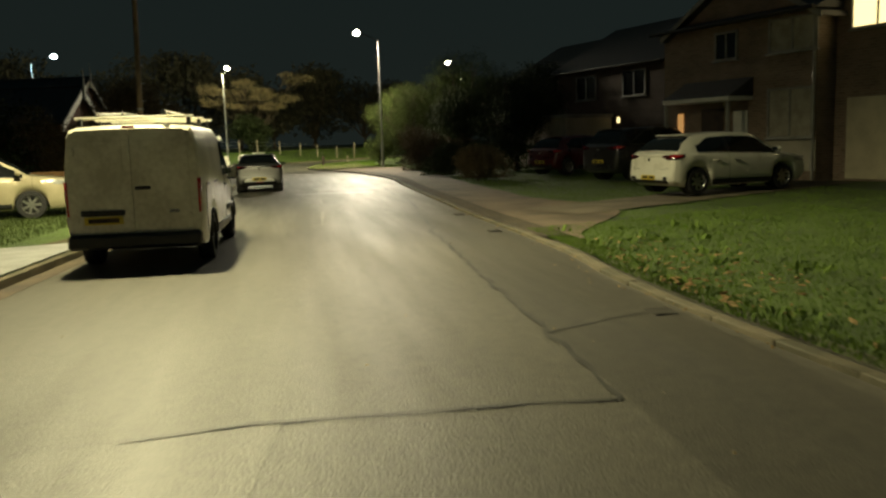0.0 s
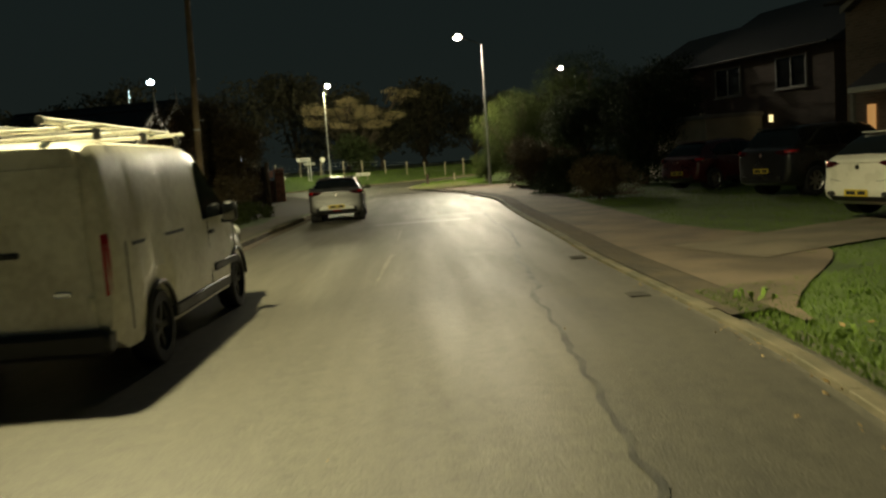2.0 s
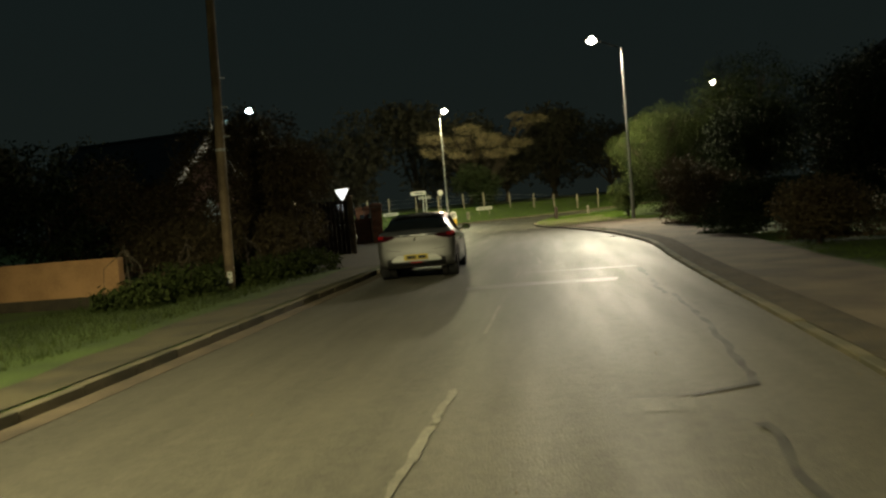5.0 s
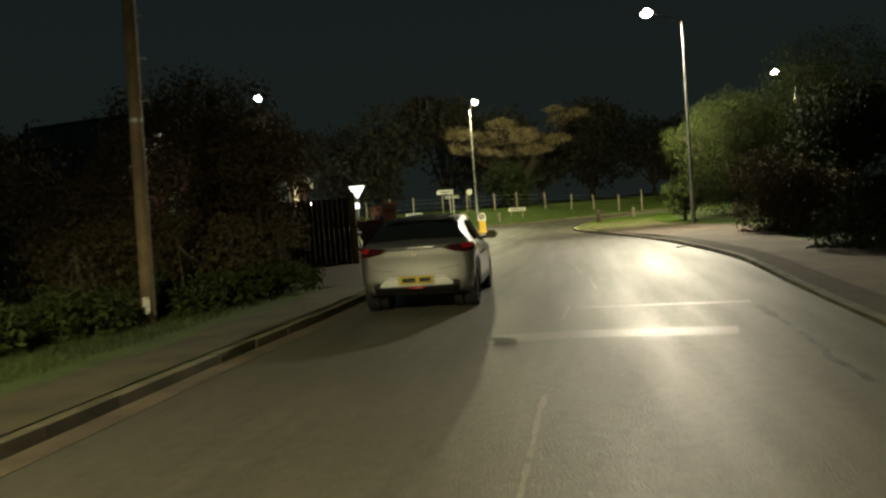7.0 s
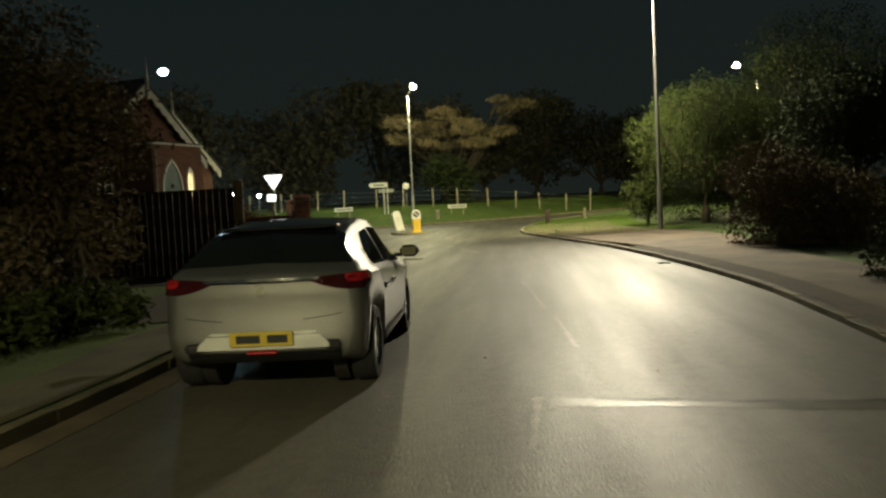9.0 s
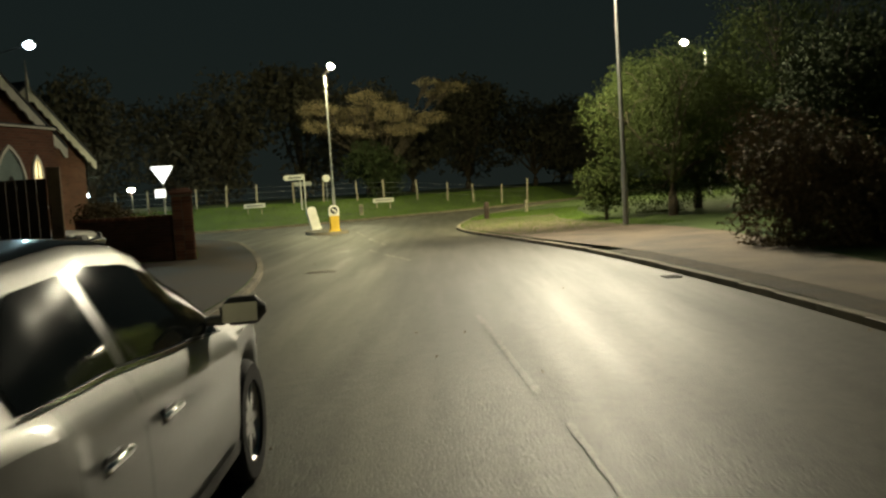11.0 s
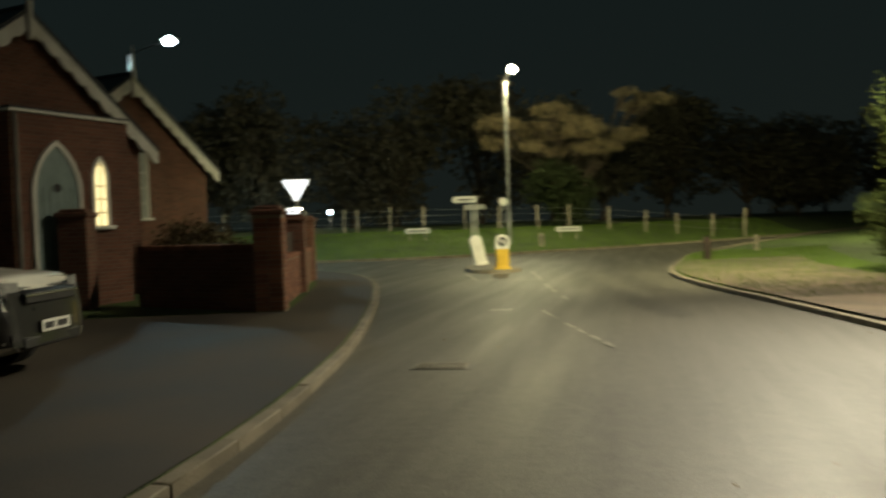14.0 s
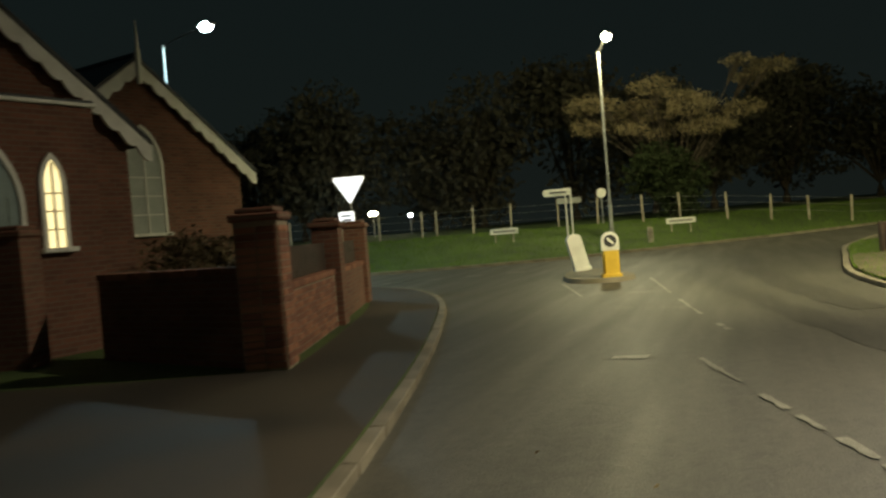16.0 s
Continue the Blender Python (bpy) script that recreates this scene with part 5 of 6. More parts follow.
# ---- buildings and garden walls ----
def brick_mat(name, a, b, mortar, w=0.225, h=0.075):
    m = bpy.data.materials.new(name)
    m.use_nodes = True
    nt = m.node_tree
    p = nt.nodes["Principled BSDF"]
    tc = nt.nodes.new("ShaderNodeTexCoord")
    sp = nt.nodes.new("ShaderNodeSeparateXYZ")
    ad = nt.nodes.new("ShaderNodeMath"); ad.operation = "ADD"
    cb = nt.nodes.new("ShaderNodeCombineXYZ")
    nt.links.new(tc.outputs["Object"], sp.inputs[0])
    nt.links.new(sp.outputs["X"], ad.inputs[0]); nt.links.new(sp.outputs["Y"], ad.inputs[1])
    nt.links.new(ad.outputs[0], cb.inputs["X"]); nt.links.new(sp.outputs["Z"], cb.inputs["Y"])
    br = nt.nodes.new("ShaderNodeTexBrick")
    br.inputs["Scale"].default_value = 1.0
    br.inputs["Brick Width"].default_value, br.inputs["Row Height"].default_value = w, h
    br.inputs["Mortar Size"].default_value, br.inputs["Mortar Smooth"].default_value = 0.009, 0.3
    br.inputs["Color1"].default_value, br.inputs["Color2"].default_value, br.inputs["Mortar"].default_value = (*a, 1), (*b, 1), (*mortar, 1)
    nt.links.new(cb.outputs[0], br.inputs["Vector"])
    nz = nt.nodes.new("ShaderNodeTexNoise"); nz.inputs["Scale"].default_value = 1.3
    nt.links.new(tc.outputs["Object"], nz.inputs["Vector"])
    mr = nt.nodes.new("ShaderNodeMapRange"); mr.inputs["To Min"].default_value, mr.inputs["To Max"].default_value = 0.55, 1.25
    nt.links.new(nz.outputs["Fac"], mr.inputs["Value"])
    mx = nt.nodes.new("ShaderNodeVectorMath"); mx.operation = "SCALE"
    nt.links.new(br.outputs["Color"], mx.inputs[0]); nt.links.new(mr.outputs[0], mx.inputs["Scale"])
    nt.links.new(mx.outputs[0], p.inputs["Base Color"])
    p.inputs["Roughness"].default_value = 0.88
    bp = nt.nodes.new("ShaderNodeBump"); bp.invert = True
    bp.inputs["Strength"].default_value, bp.inputs["Distance"].default_value = 0.6, 0.01
    nt.links.new(br.outputs["Fac"], bp.inputs["Height"]); nt.links.new(bp.outputs[0], p.inputs["Normal"])
    return m


BRICK_WALL = brick_mat("chapel_brickwork", (0.20, 0.082, 0.050), (0.13, 0.052, 0.035), (0.17, 0.125, 0.085))
HOUSE_BRICK = brick_mat("house_brickwork", (0.30, 0.21, 0.15), (0.22, 0.15, 0.105), (0.32, 0.27, 0.21))


# Darker copy of the house brick; the far houses' dim light is in its colour.
DIM_BRICK = brick_mat("dim_house_brickwork", (0.115, 0.078, 0.058), (0.085, 0.055, 0.042), (0.12, 0.10, 0.08))


def arch_outline(w, z0, z_spring, z_top, n=8):
    """A pointed arch: jambs from z0 to z_spring, point at z_top."""
    left = [(-w / 2, z0), (-w / 2, z_spring)]
    for k in range(1, n):
        a = radians(60 * k / n)
        left.append((w / 2 - w * math.cos(a), lerp(z_spring, z_top, math.sin(a) / math.sin(radians(60)))))
    right = [(-x, z) for x, z in reversed(left)]
    return left + [(0, z_top)] + right


def add_arch_frame(bm, x, y, w, z0, zs, zt, band, depth):
    outer = arch_outline(w + 2 * band, z0, zs, zt + band * 1.4)
    inner = arch_outline(w, z0, zs, zt)
    n = len(outer)
    def ring(pts, yy):
        return [bm.verts.new((x + a, yy, b)) for a, b in pts]
    of, inf, ob_, inb = ring(outer, y), ring(inner, y), ring(outer, y + depth), ring(inner, y + depth)
    for i in range(n - 1):
        bm.faces.new((of[i], of[i + 1], inf[i + 1], inf[i]))
        bm.faces.new((ob_[i], inb[i], inb[i + 1], ob_[i + 1]))
        bm.faces.new((of[i], ob_[i], ob_[i + 1], of[i + 1]))
        bm.faces.new((inf[i], inf[i + 1], inb[i + 1], inb[i]))
    for i in (0, n - 1):
        bm.faces.new((of[i], inf[i], inb[i], ob_[i]))
    return bm


def add_arch_panel(bm, x, y, w, z0, zs, zt, depth):
    return add_prism(bm, [(x + a, b) for a, b in arch_outline(w, z0, zs, zt)], depth, pose(0, y, 0))


def arch_window(parent, x, y, w, z0, zs, zt, glass, label):
    win = part("window", add_arch_panel(bm_new(), x, y - 0.012, w, z0, zs, zt, 0.02), glass, parent, label)
    part("window_frame", add_arch_frame(bm_new(), x, y - 0.05, w, z0, zs, zt, 0.07, 0.06), WHITE_PAINT, win)
    part("window_sill", add_box(bm_new(), (w + 0.26, 0.16, 0.07), (x, y - 0.06, z0 - 0.035), bevel=0.01), WHITE_PAINT, win)
    part("mullion", add_box(bm_new(), (0.035, 0.025, zt - z0 - 0.05), (x, y - 0.032, (z0 + zt) / 2 - 0.02)), WHITE_PAINT, win)
    for k in range(1, 4):
        part("glazing_bar", add_box(bm_new(), (w, 0.02, 0.025), (x, y - 0.030, lerp(z0, zs + 0.15, k / 4))), WHITE_PAINT, win)
    return win


def bargeboard(parent, side, run, z_apex, drop, y):
    """A pale scalloped board down one slope of a gable."""
    n, top, low = 10, [], []
    for k in range(n * 6 + 1):
        f = k / (n * 6)
        x, z = side * run * f, z_apex - drop * f
        top.append((x, z))
        low.append((x, z - 0.26 - 0.085 * abs(math.sin(f * n * math.pi))))
    bm = bm_new()
    a = [bm.verts.new((x, y, z)) for x, z in top]; b = [bm.verts.new((x, y, z)) for x, z in low]
    c = [bm.verts.new((x, y + 0.05, z)) for x, z in top]; d = [bm.verts.new((x, y + 0.05, z)) for x, z in low]
    for i in range(len(a) - 1):
        bm.faces.new((a[i], a[i + 1], b[i + 1], b[i])); bm.faces.new((c[i], d[i], d[i + 1], c[i + 1]))
        bm.faces.new((a[i], c[i], c[i + 1], a[i + 1])); bm.faces.new((b[i], b[i + 1], d[i + 1], d[i]))
    bm.faces.new((a[0], b[0], d[0], c[0])); bm.faces.new((a[-1], c[-1], d[-1], b[-1]))
    return part("bargeboard", bm, WHITE_PAINT, parent, "cream scalloped bargeboard")


def chapel_gable(parent, half, run, z_apex, z_end, depth):
    slope = (z_apex - z_end) / run
    zw = z_apex - 0.12
    bm = add_prism(bm_new(), [(-half, -0.3), (half, -0.3), (half, zw - half * slope), (0, zw), (-half, zw - half * slope)], depth, pose(0, 0.25, 0))
    wall = part("wall", bm, BRICK_WALL, parent, flat=True)
    part("plinth", add_box(bm_new(), (2 * half + 0.1, 0.06, 0.55), (0, 0.225, 0.2), bevel=0.01), BRICK_WALL, wall)
    for s in (-1, 1):
        bm = bm_new()
        v = []
        for y in (-0.02, depth + 0.3):
            for x, dz in ((0, 0.02), (s * run, 0.02), (s * run, 0.10), (0, 0.10)):
                v.append(bm.verts.new((x, y, z_apex - abs(x) * slope + dz)))
        for q in ((0, 1, 2, 3), (7, 6, 5, 4), (0, 4, 5, 1), (1, 5, 6, 2), (2, 6, 7, 3), (3, 7, 4, 0)):
            bm.faces.new([v[i] for i in q])
        part("roof", bm, SLATE, parent, "dark slate roof slope", flat=True)
        bargeboard(parent, s, run, z_apex, z_apex - z_end, 0.0)
    part("ridge", add_tube(bm_new(), (0, 0, z_apex + 0.10), (0, depth + 0.3, z_apex + 0.10), 0.07, seg=8), SLATE, parent)
    bm = bm_new()
    add_box(bm, (0.10, 0.10, 0.75), (0, -0.04, z_apex - 0.15), bevel=0.015)
    add_tube(bm, (0, -0.04, z_apex + 0.2), (0, -0.04, z_apex + 0.85), 0.045, 0.012, 8)
    part("finial", bm, WHITE_PAINT, parent, "pale timber finial")
    return wall


chapel = thing("chapel", "red brick chapel with two gables and cream scalloped bargeboards", "chapel", pose(5.79, 53.72, 0.05, 0, 0, 60))
chapel_gable(chapel, 2.84, 3.17, 5.70, 3.24, 9.5)
porch = part("porch", add_box(bm_new(), (2.60, 1.25, 3.85), (0.05, -0.38, 1.68)), BRICK_WALL, chapel, flat=True)
part("porch_roof", add_box(bm_new(), (2.70, 1.36, 0.055), (0.05, -0.40, 3.63), bevel=0.01), WHITE_PAINT, porch, "white edged flat porch roof")
part("porch_roof_felt", add_box(bm_new(), (2.64, 1.30, 0.03), (0.05, -0.38, 3.69)), SLATE, porch)
part("downpipe", add_tube(bm_new(), (-1.17, -1.045, 0.0), (-1.17, -1.045, 3.6), 0.03, seg=8), FRAME_DIM, porch)
door = part("door", add_arch_panel(bm_new(), -0.37, -1.03, 0.92, 0.05, 2.15, 3.05, 0.03), DOOR_PAINT, porch, "grey green pointed arch door")
part("door_frame", add_arch_frame(bm_new(), -0.37, -1.07, 0.92, 0.0, 2.15, 3.05, 0.075, 0.07), WHITE_PAINT, door, "white arched door surround")
for k in range(1, 6):
    part("plank_gap", add_box(bm_new(), (0.008, 0.004, 2.2), (-0.37 - 0.46 + 0.153 * k, -1.033, 1.2)), BAR_BLACK, door)
part("door_window", add_tube(bm_new(), (-0.37, -1.045, 2.28), (-0.37, -1.03, 2.28), 0.09, seg=6), BAR_BLACK, door)
part("door_knob", add_tube(bm_new(), (-0.05, -1.08, 1.15), (-0.05, -1.03, 1.15), 0.03, seg=8), IRON, door)
arch_window(chapel, 0.60, -1.005, 0.27, 1.58, 2.45, 2.82, WINDOW_WARM, "warm lit narrow arched window")
arch_window(chapel, -2.0, 0.25, 0.55, 1.6, 2.5, 2.95, HOUSE_GLASS, "dark narrow arched window")

wing = thing("chapel_wing", "set back brick chapel wing with cream bargeboards and tall window", "chapel", pose(5.88, 59.86, 0.05, 0, 0, 60))
chapel_gable(wing, 2.92, 3.24, 5.55, 3.16, 7.5)
BLIND = mat("window_blind", (0.42, 0.44, 0.38), (0.34, 0.36, 0.31), rough=0.6, scale=2, fine=20, bump=0.1)
win = arch_window(wing, 0.12, 0.25, 0.86, 1.82, 3.3, 4.1, BLIND, "tall arched window with pale blind")


hall = thing("garden_hall", "small brick hall with pale bargeboards behind the hedge", "hall", pose(4.6, 42.0, 0.05, 0, 0, 60))
chapel_gable(hall, 1.75, 2.05, 4.35, 2.75, 5.0)
part("door", add_arch_panel(bm_new(), 0.0, 0.215, 0.85, 0.0, 1.7, 2.4, 0.03), DOOR_PAINT, hall, "plain pointed plank door")

# brick boundary wall beside the road
def brick_pier(x, y, w, h, label, core=None):
    core = core or BRICK_WALL
    root = thing("brick_pier", label, "brick pier", pose(x, y, 0.09), group="boundary wall piers")
    part("core", add_box(bm_new(), (w, w, h), (0, 0, h / 2 - 0.05)), core, root, flat=True)
    part("cap", add_box(bm_new(), (w + 0.09, w + 0.09, 0.09), (0, 0, h - 0.01), bevel=0.02), BRICK_WALL, root, flat=True)
    part("cap_top", add_box(bm_new(), (w - 0.04, w - 0.04, 0.06), (0, 0, h + 0.065), bevel=0.02), BRICK_WALL, root, flat=True)
    return root


WALL_BRICK = mesh_of("brick", add_box(bm_new(), (0.216, 0.024, 0.066), bevel=0.004), BRICK)
PIERS = [brick_pier(10.51, 51.34, 0.48, 1.66, "square red brick pier with stepped cap", MORTAR), brick_pier(10.50, 55.3, 0.42, 1.58, "square red brick pier beside the pavement"), brick_pier(10.36, 59.2, 0.42, 1.58, "square red brick pier beside the pavement")]
brick_pier(6.85, 52.8, 0.5, 1.75, "dark brick gate pier before the chapel door")


def boundary_wall(a, b, h, thick, material, label, panel_h=0.0, laid=False):
    a, b = Vector(a), Vector(b)
    d = (b - a)
    yaw = math.degrees(math.atan2(d.y, d.x))
    mid = (a + b) / 2
    root = thing("boundary_wall", label, "wall", pose(mid.x, mid.y, 0.08, 0, 0, yaw), group="chapel boundary walls")
    part("wall_body", add_box(bm_new(), (d.length, thick, h + 0.1), (0, 0, h / 2 - 0.05)), material, root, flat=True)
    n = max(2, int(d.length / 0.23))
    for k in range(n):
        part("coping_brick", add_box(bm_new(), (d.length / n - 0.012, thick + 0.05, 0.085), (d.length * ((k + 0.5) / n - 0.5), 0, h + 0.045), bevel=0.008), BRICK, root)
    if laid:
        for r in range(int(h / 0.077)):
            for k in range(int(d.length / 0.229) - (r % 2)):
                ob = new("brick", WALL_BRICK)
                ob.parent = root
                ob.matrix_basis = pose(-d.length / 2 + 0.115 + 0.229 * k + (0.114 if r % 2 else 0), -thick / 2, 0.05 + 0.077 * r)
    if panel_h:
        # Added dark boards stand in for the shaded openings between the piers.
        for k in range(int(d.length / 0.13)):
            part("opening_board", add_box(bm_new(), (0.115, 0.02, panel_h), (-d.length / 2 + 0.07 + 0.13 * k, 0.03, h + 0.09 + panel_h / 2), bevel=0.003), WOOD_FENCE, root)
    return root


boundary_wall((10.52, 51.58), (10.50, 55.09), 0.80, 0.215, MORTAR, "low red brick wall with boards for its dark openings", 0.42, True)
boundary_wall((10.48, 55.51), (10.38, 58.99), 0.78, 0.215, BRICK_WALL, "low red brick wall with boards for its dark openings", 0.42)
boundary_wall((10.27, 51.46), (7.9, 53.1), 1.05, 0.215, BRICK_WALL, "dark brick wall in front of the chapel", 0.0)

for r in range(20):
    for k in range(2):
        for yaw, fx, fy in ((0, 0, -0.24), (90, 0.24, 0)):
            ob = new("brick", WALL_BRICK)
            ob.parent = PIERS[0]
            s = -0.115 + 0.229 * k
            ob.matrix_basis = pose(fx + (s if yaw == 0 else 0), fy + (s if yaw else 0), 0.05 + 0.077 * r, 0, 0, yaw)

# dark garden fence with its lit end post
root = thing("garden_fence", "dark close boarded garden fence with pale end post", "fence")
fa, fb = Vector((8.82, 43.15)), Vector((2.2, 45.3))
fd = (fb - fa)
part("end_post", add_box(bm_new(), (0.17, 0.15, 2.2), (fa.x + 0.08, fa.y, 1.0), 15, bevel=0.012), POLE_WOOD, root, "paler end post")
for k in range(int(fd.length / 0.15)):
    p = fa + fd.normalized() * (0.10 + 0.15 * k)
    part("board", add_box(bm_new(), (0.14, 0.022, 1.85), (p.x, p.y, 1.02), math.degrees(math.atan2(fd.y, fd.x)), bevel=0.003), WOOD_FENCE, root)
# pale garden wall far behind the verge
root = thing("garden_wall", "low tan garden wall lit beside the grass", "wall")
ga, gb = Vector((3.75, 31.0)), Vector((-2.6, 33.5))
gm, gd = (ga + gb) / 2, gb - ga
part("wall_body", add_box(bm_new(), (gd.length, 0.2, 0.85), (gm.x, gm.y, 0.62), math.degrees(math.atan2(gd.y, gd.x)), bevel=0.01), BRICK_PALE, root)
# Unseen dark base, added to carry the wall down to the ground.
part("plinth", add_box(bm_new(), (gd.length + 0.04, 0.26, 0.45), (gm.x, gm.y, 0.12), math.degrees(math.atan2(gd.y, gd.x)), bevel=0.01), SOIL, root, "dark base added below the wall")


# ---- houses on the lawn side ----
def house_window(parent, y, z, w, h, glass, label=""):
    """A window on a face that looks to -x."""
    win = part("window", add_box(bm_new(), (0.03, w, h), (-0.012, y, z)), glass, parent, label)
    for s in (-1, 1):
        part("window_frame", add_box(bm_new(), (0.07, 0.06, h + 0.1), (-0.035, y + s * w / 2, z)), FRAME_DIM, win)
        part("window_frame", add_box(bm_new(), (0.072, w + 0.06, 0.06), (-0.035, y, z + s * h / 2)), FRAME_DIM, win)
    for k in range(1, max(2, int(w / 0.6))):
        part("mullion", add_box(bm_new(), (0.06, 0.05, h), (-0.032, y - w / 2 + w * k / max(2, int(w / 0.6)), z)), FRAME_DIM, win)
    part("window_sill", add_box(bm_new(), (0.14, w + 0.16, 0.05), (-0.07, y, z - h / 2 - 0.05), bevel=0.01), FRAME_DIM, win)
    return win


def house(x, y0, y1, label, depth=8.0, eaves=5.1, rise=2.3, brick=None):
    root = thing("house", label, "house", pose(x, 0, 0.2), group="brick houses")
    wall = part("wall", add_box(bm_new(), (depth, y1 - y0, eaves + 0.3), (depth / 2, (y0 + y1) / 2, eaves / 2 - 0.15)), brick or HOUSE_BRICK, root, flat=True)
    bm = bm_new()
    v = []
    for y in (y0 - 0.25, y1 + 0.25):
        for px, pz in ((-0.45, eaves - 0.12), (depth / 2, eaves + rise), (depth + 0.45, eaves - 0.12), (depth / 2, eaves - 0.05)):
            v.append(bm.verts.new((px, y, pz)))
    for q in ((0, 1, 2, 3), (7, 6, 5, 4), (0, 4, 5, 1), (1, 5, 6, 2), (2, 6, 7, 3), (3, 7, 4, 0)):
        bm.faces.new([v[i] for i in q])
    part("roof", bm, SLATE, root, "dark tiled pitched roof", flat=True)
    part("gutter", add_tube(bm_new(), (-0.46, y0 - 0.2, eaves - 0.10), (-0.46, y1 + 0.2, eaves - 0.10), 0.055, seg=8), DARK_PLASTIC, root)
    return root


h1 = house(21.4, 17.9, 23.9, "dark brick two storey house with porch canopy", eaves=4.75, rise=1.9)
CURTAIN = mat("drawn_curtain", (0.42, 0.38, 0.29), (0.30, 0.27, 0.20), rough=0.8, scale=3, fine=18, bump=0.2)
# projecting front gable with its own roof
bm = add_prism(bm_new(), [(0, 4.55), (5.4, 4.55), (2.7, 6.05)], 3.4, pose(-0.02, 23.35, 0, 0, 0, -90))
part("gable_wall", bm, HOUSE_BRICK, h1, flat=True)
for y0, y1 in ((23.75, 20.65), (17.55, 20.65)):
    bm = bm_new()
    v = [bm.verts.new((x, y, z + dz)) for x in (-0.30, 4.2) for y, z in ((y0, 4.40), (y1, 6.12)) for dz in (0.0, 0.12)]
    for q in ((0, 2, 3, 1), (4, 5, 7, 6), (0, 4, 6, 2), (1, 3, 7, 5), (0, 1, 5, 4), (2, 6, 7, 3)):
        bm.faces.new([v[i] for i in q])
    part("gable_roof", bm, SLATE, h1, "dark tiled gable slope", flat=True)
    bm = bm_new()
    v = [bm.verts.new((x, y, z + dz)) for x in (-0.335, -0.302) for y, z in ((y0, 4.40), (y1, 6.12)) for dz in (-0.06, 0.10)]
    for q in ((0, 2, 3, 1), (4, 5, 7, 6), (0, 4, 6, 2), (1, 3, 7, 5), (0, 1, 5, 4), (2, 6, 7, 3)):
        bm.faces.new([v[i] for i in q])
    part("verge_board", bm, FRAME_DIM, h1, "verge board in darkened white paint", flat=True)
big = house_window(h1, 18.75, 1.88, 1.5, 1.36, CURTAIN, "wide ground floor window with drawn curtains")
part("front_panel", add_box(bm_new(), (0.03, 1.75, 0.85), (-0.018, 18.75, 0.68)), RENDERED, h1, "pale panel below the window")
house_window(h1, 18.7, 4.06, 1.6, 0.90, CURTAIN, "curtained upstairs window")
house_window(h1, 21.15, 4.0, 0.85, 0.80, HOUSE_GLASS)
part("porch_canopy", add_box(bm_new(), (1.0, 2.8, 0.13), (-0.5, 21.5, 2.38), bevel=0.02), WHITE_PAINT, h1, "pale flat porch canopy")
part("lean_to_roof", add_prism(bm_new(), [(-1.0, 2.45), (0.0, 2.45), (0.0, 3.0)], 2.8, pose(0, 20.1, 0)), SLATE, h1, flat=True)
for yy in (20.2, 22.8):
    part("porch_post", add_box(bm_new(), (0.10, 0.10, 2.3), (-0.92, yy, 1.15), bevel=0.01), FRAME_DIM, h1)
fd1 = part("front_door", add_box(bm_new(), (0.05, 0.9, 2.05), (-0.03, 21.7, 1.1), bevel=0.01), WOOD_FENCE, h1)
part("door_handle", add_box(bm_new(), (0.05, 0.10, 0.03), (-0.07, 21.4, 1.1), bevel=0.008), CHROME, fd1)
part("side_panel", add_box(bm_new(), (0.04, 0.55, 1.35), (-0.03, 20.55, 1.35), bevel=0.01), WHITE_PAINT, h1, "pale panel beside the door")
part("side_light", add_box(bm_new(), (0.03, 0.24, 0.62), (-0.03, 23.1, 1.72)), WINDOW_ORANGE, h1, "small orange lit pane")
part("downpipe", add_tube(bm_new(), (-0.06, 17.95, 0.0), (-0.06, 17.95, 4.6), 0.045, seg=8), FRAME_DIM, h1)

h2 = house(22.1, 9.0, 17.86, "dark brick house with cream garage door and lit window")
g = part("garage_door", add_box(bm_new(), (0.05, 2.3, 2.2), (-0.03, 16.3, 1.12), bevel=0.01), CREAM_DOOR, h2, "cream ribbed garage door")
for k in range(9):
    part("rib", add_box(bm_new(), (0.02, 2.25, 0.03), (-0.058, 16.3, 0.20 + 0.235 * k)), CREAM_DOOR, g)
house_window(h2, 16.62, 4.52, 1.5, 0.95, WINDOW_WARM, "warm lit upstairs window")
h3 = house(26.5, 29.5, 37.5, "brick house beyond the parked cars, darkened for weak light", brick=DIM_BRICK, eaves=4.6)
house_window(h3, 31.5, 3.7, 1.5, 1.1, HOUSE_GLASS)
house_window(h3, 35.0, 3.7, 1.5, 1.1, HOUSE_GLASS)
part("garage_front", add_box(bm_new(), (2.6, 4.2, 2.3), (-1.3, 35.2, 1.1), bevel=0.02), RENDERED, h3, "pale garage front")
part("garage_roof", add_box(bm_new(), (2.8, 4.4, 0.16), (-1.35, 35.2, 2.33), bevel=0.02), FRAME_DIM, h3)
part("side_light", add_box(bm_new(), (0.03, 0.18, 0.26), (-0.03, 32.6, 2.1)), WINDOW_WARM, h3, "small lit pane by the door")
h4 = house(31.0, 41.5, 49.0, "dark distant house behind the shrubs", brick=DIM_BRICK)
part("side_light", add_box(bm_new(), (0.03, 0.35, 0.45), (-0.03, 45.0, 2.2)), WINDOW_WARM, h4, "small lit window")

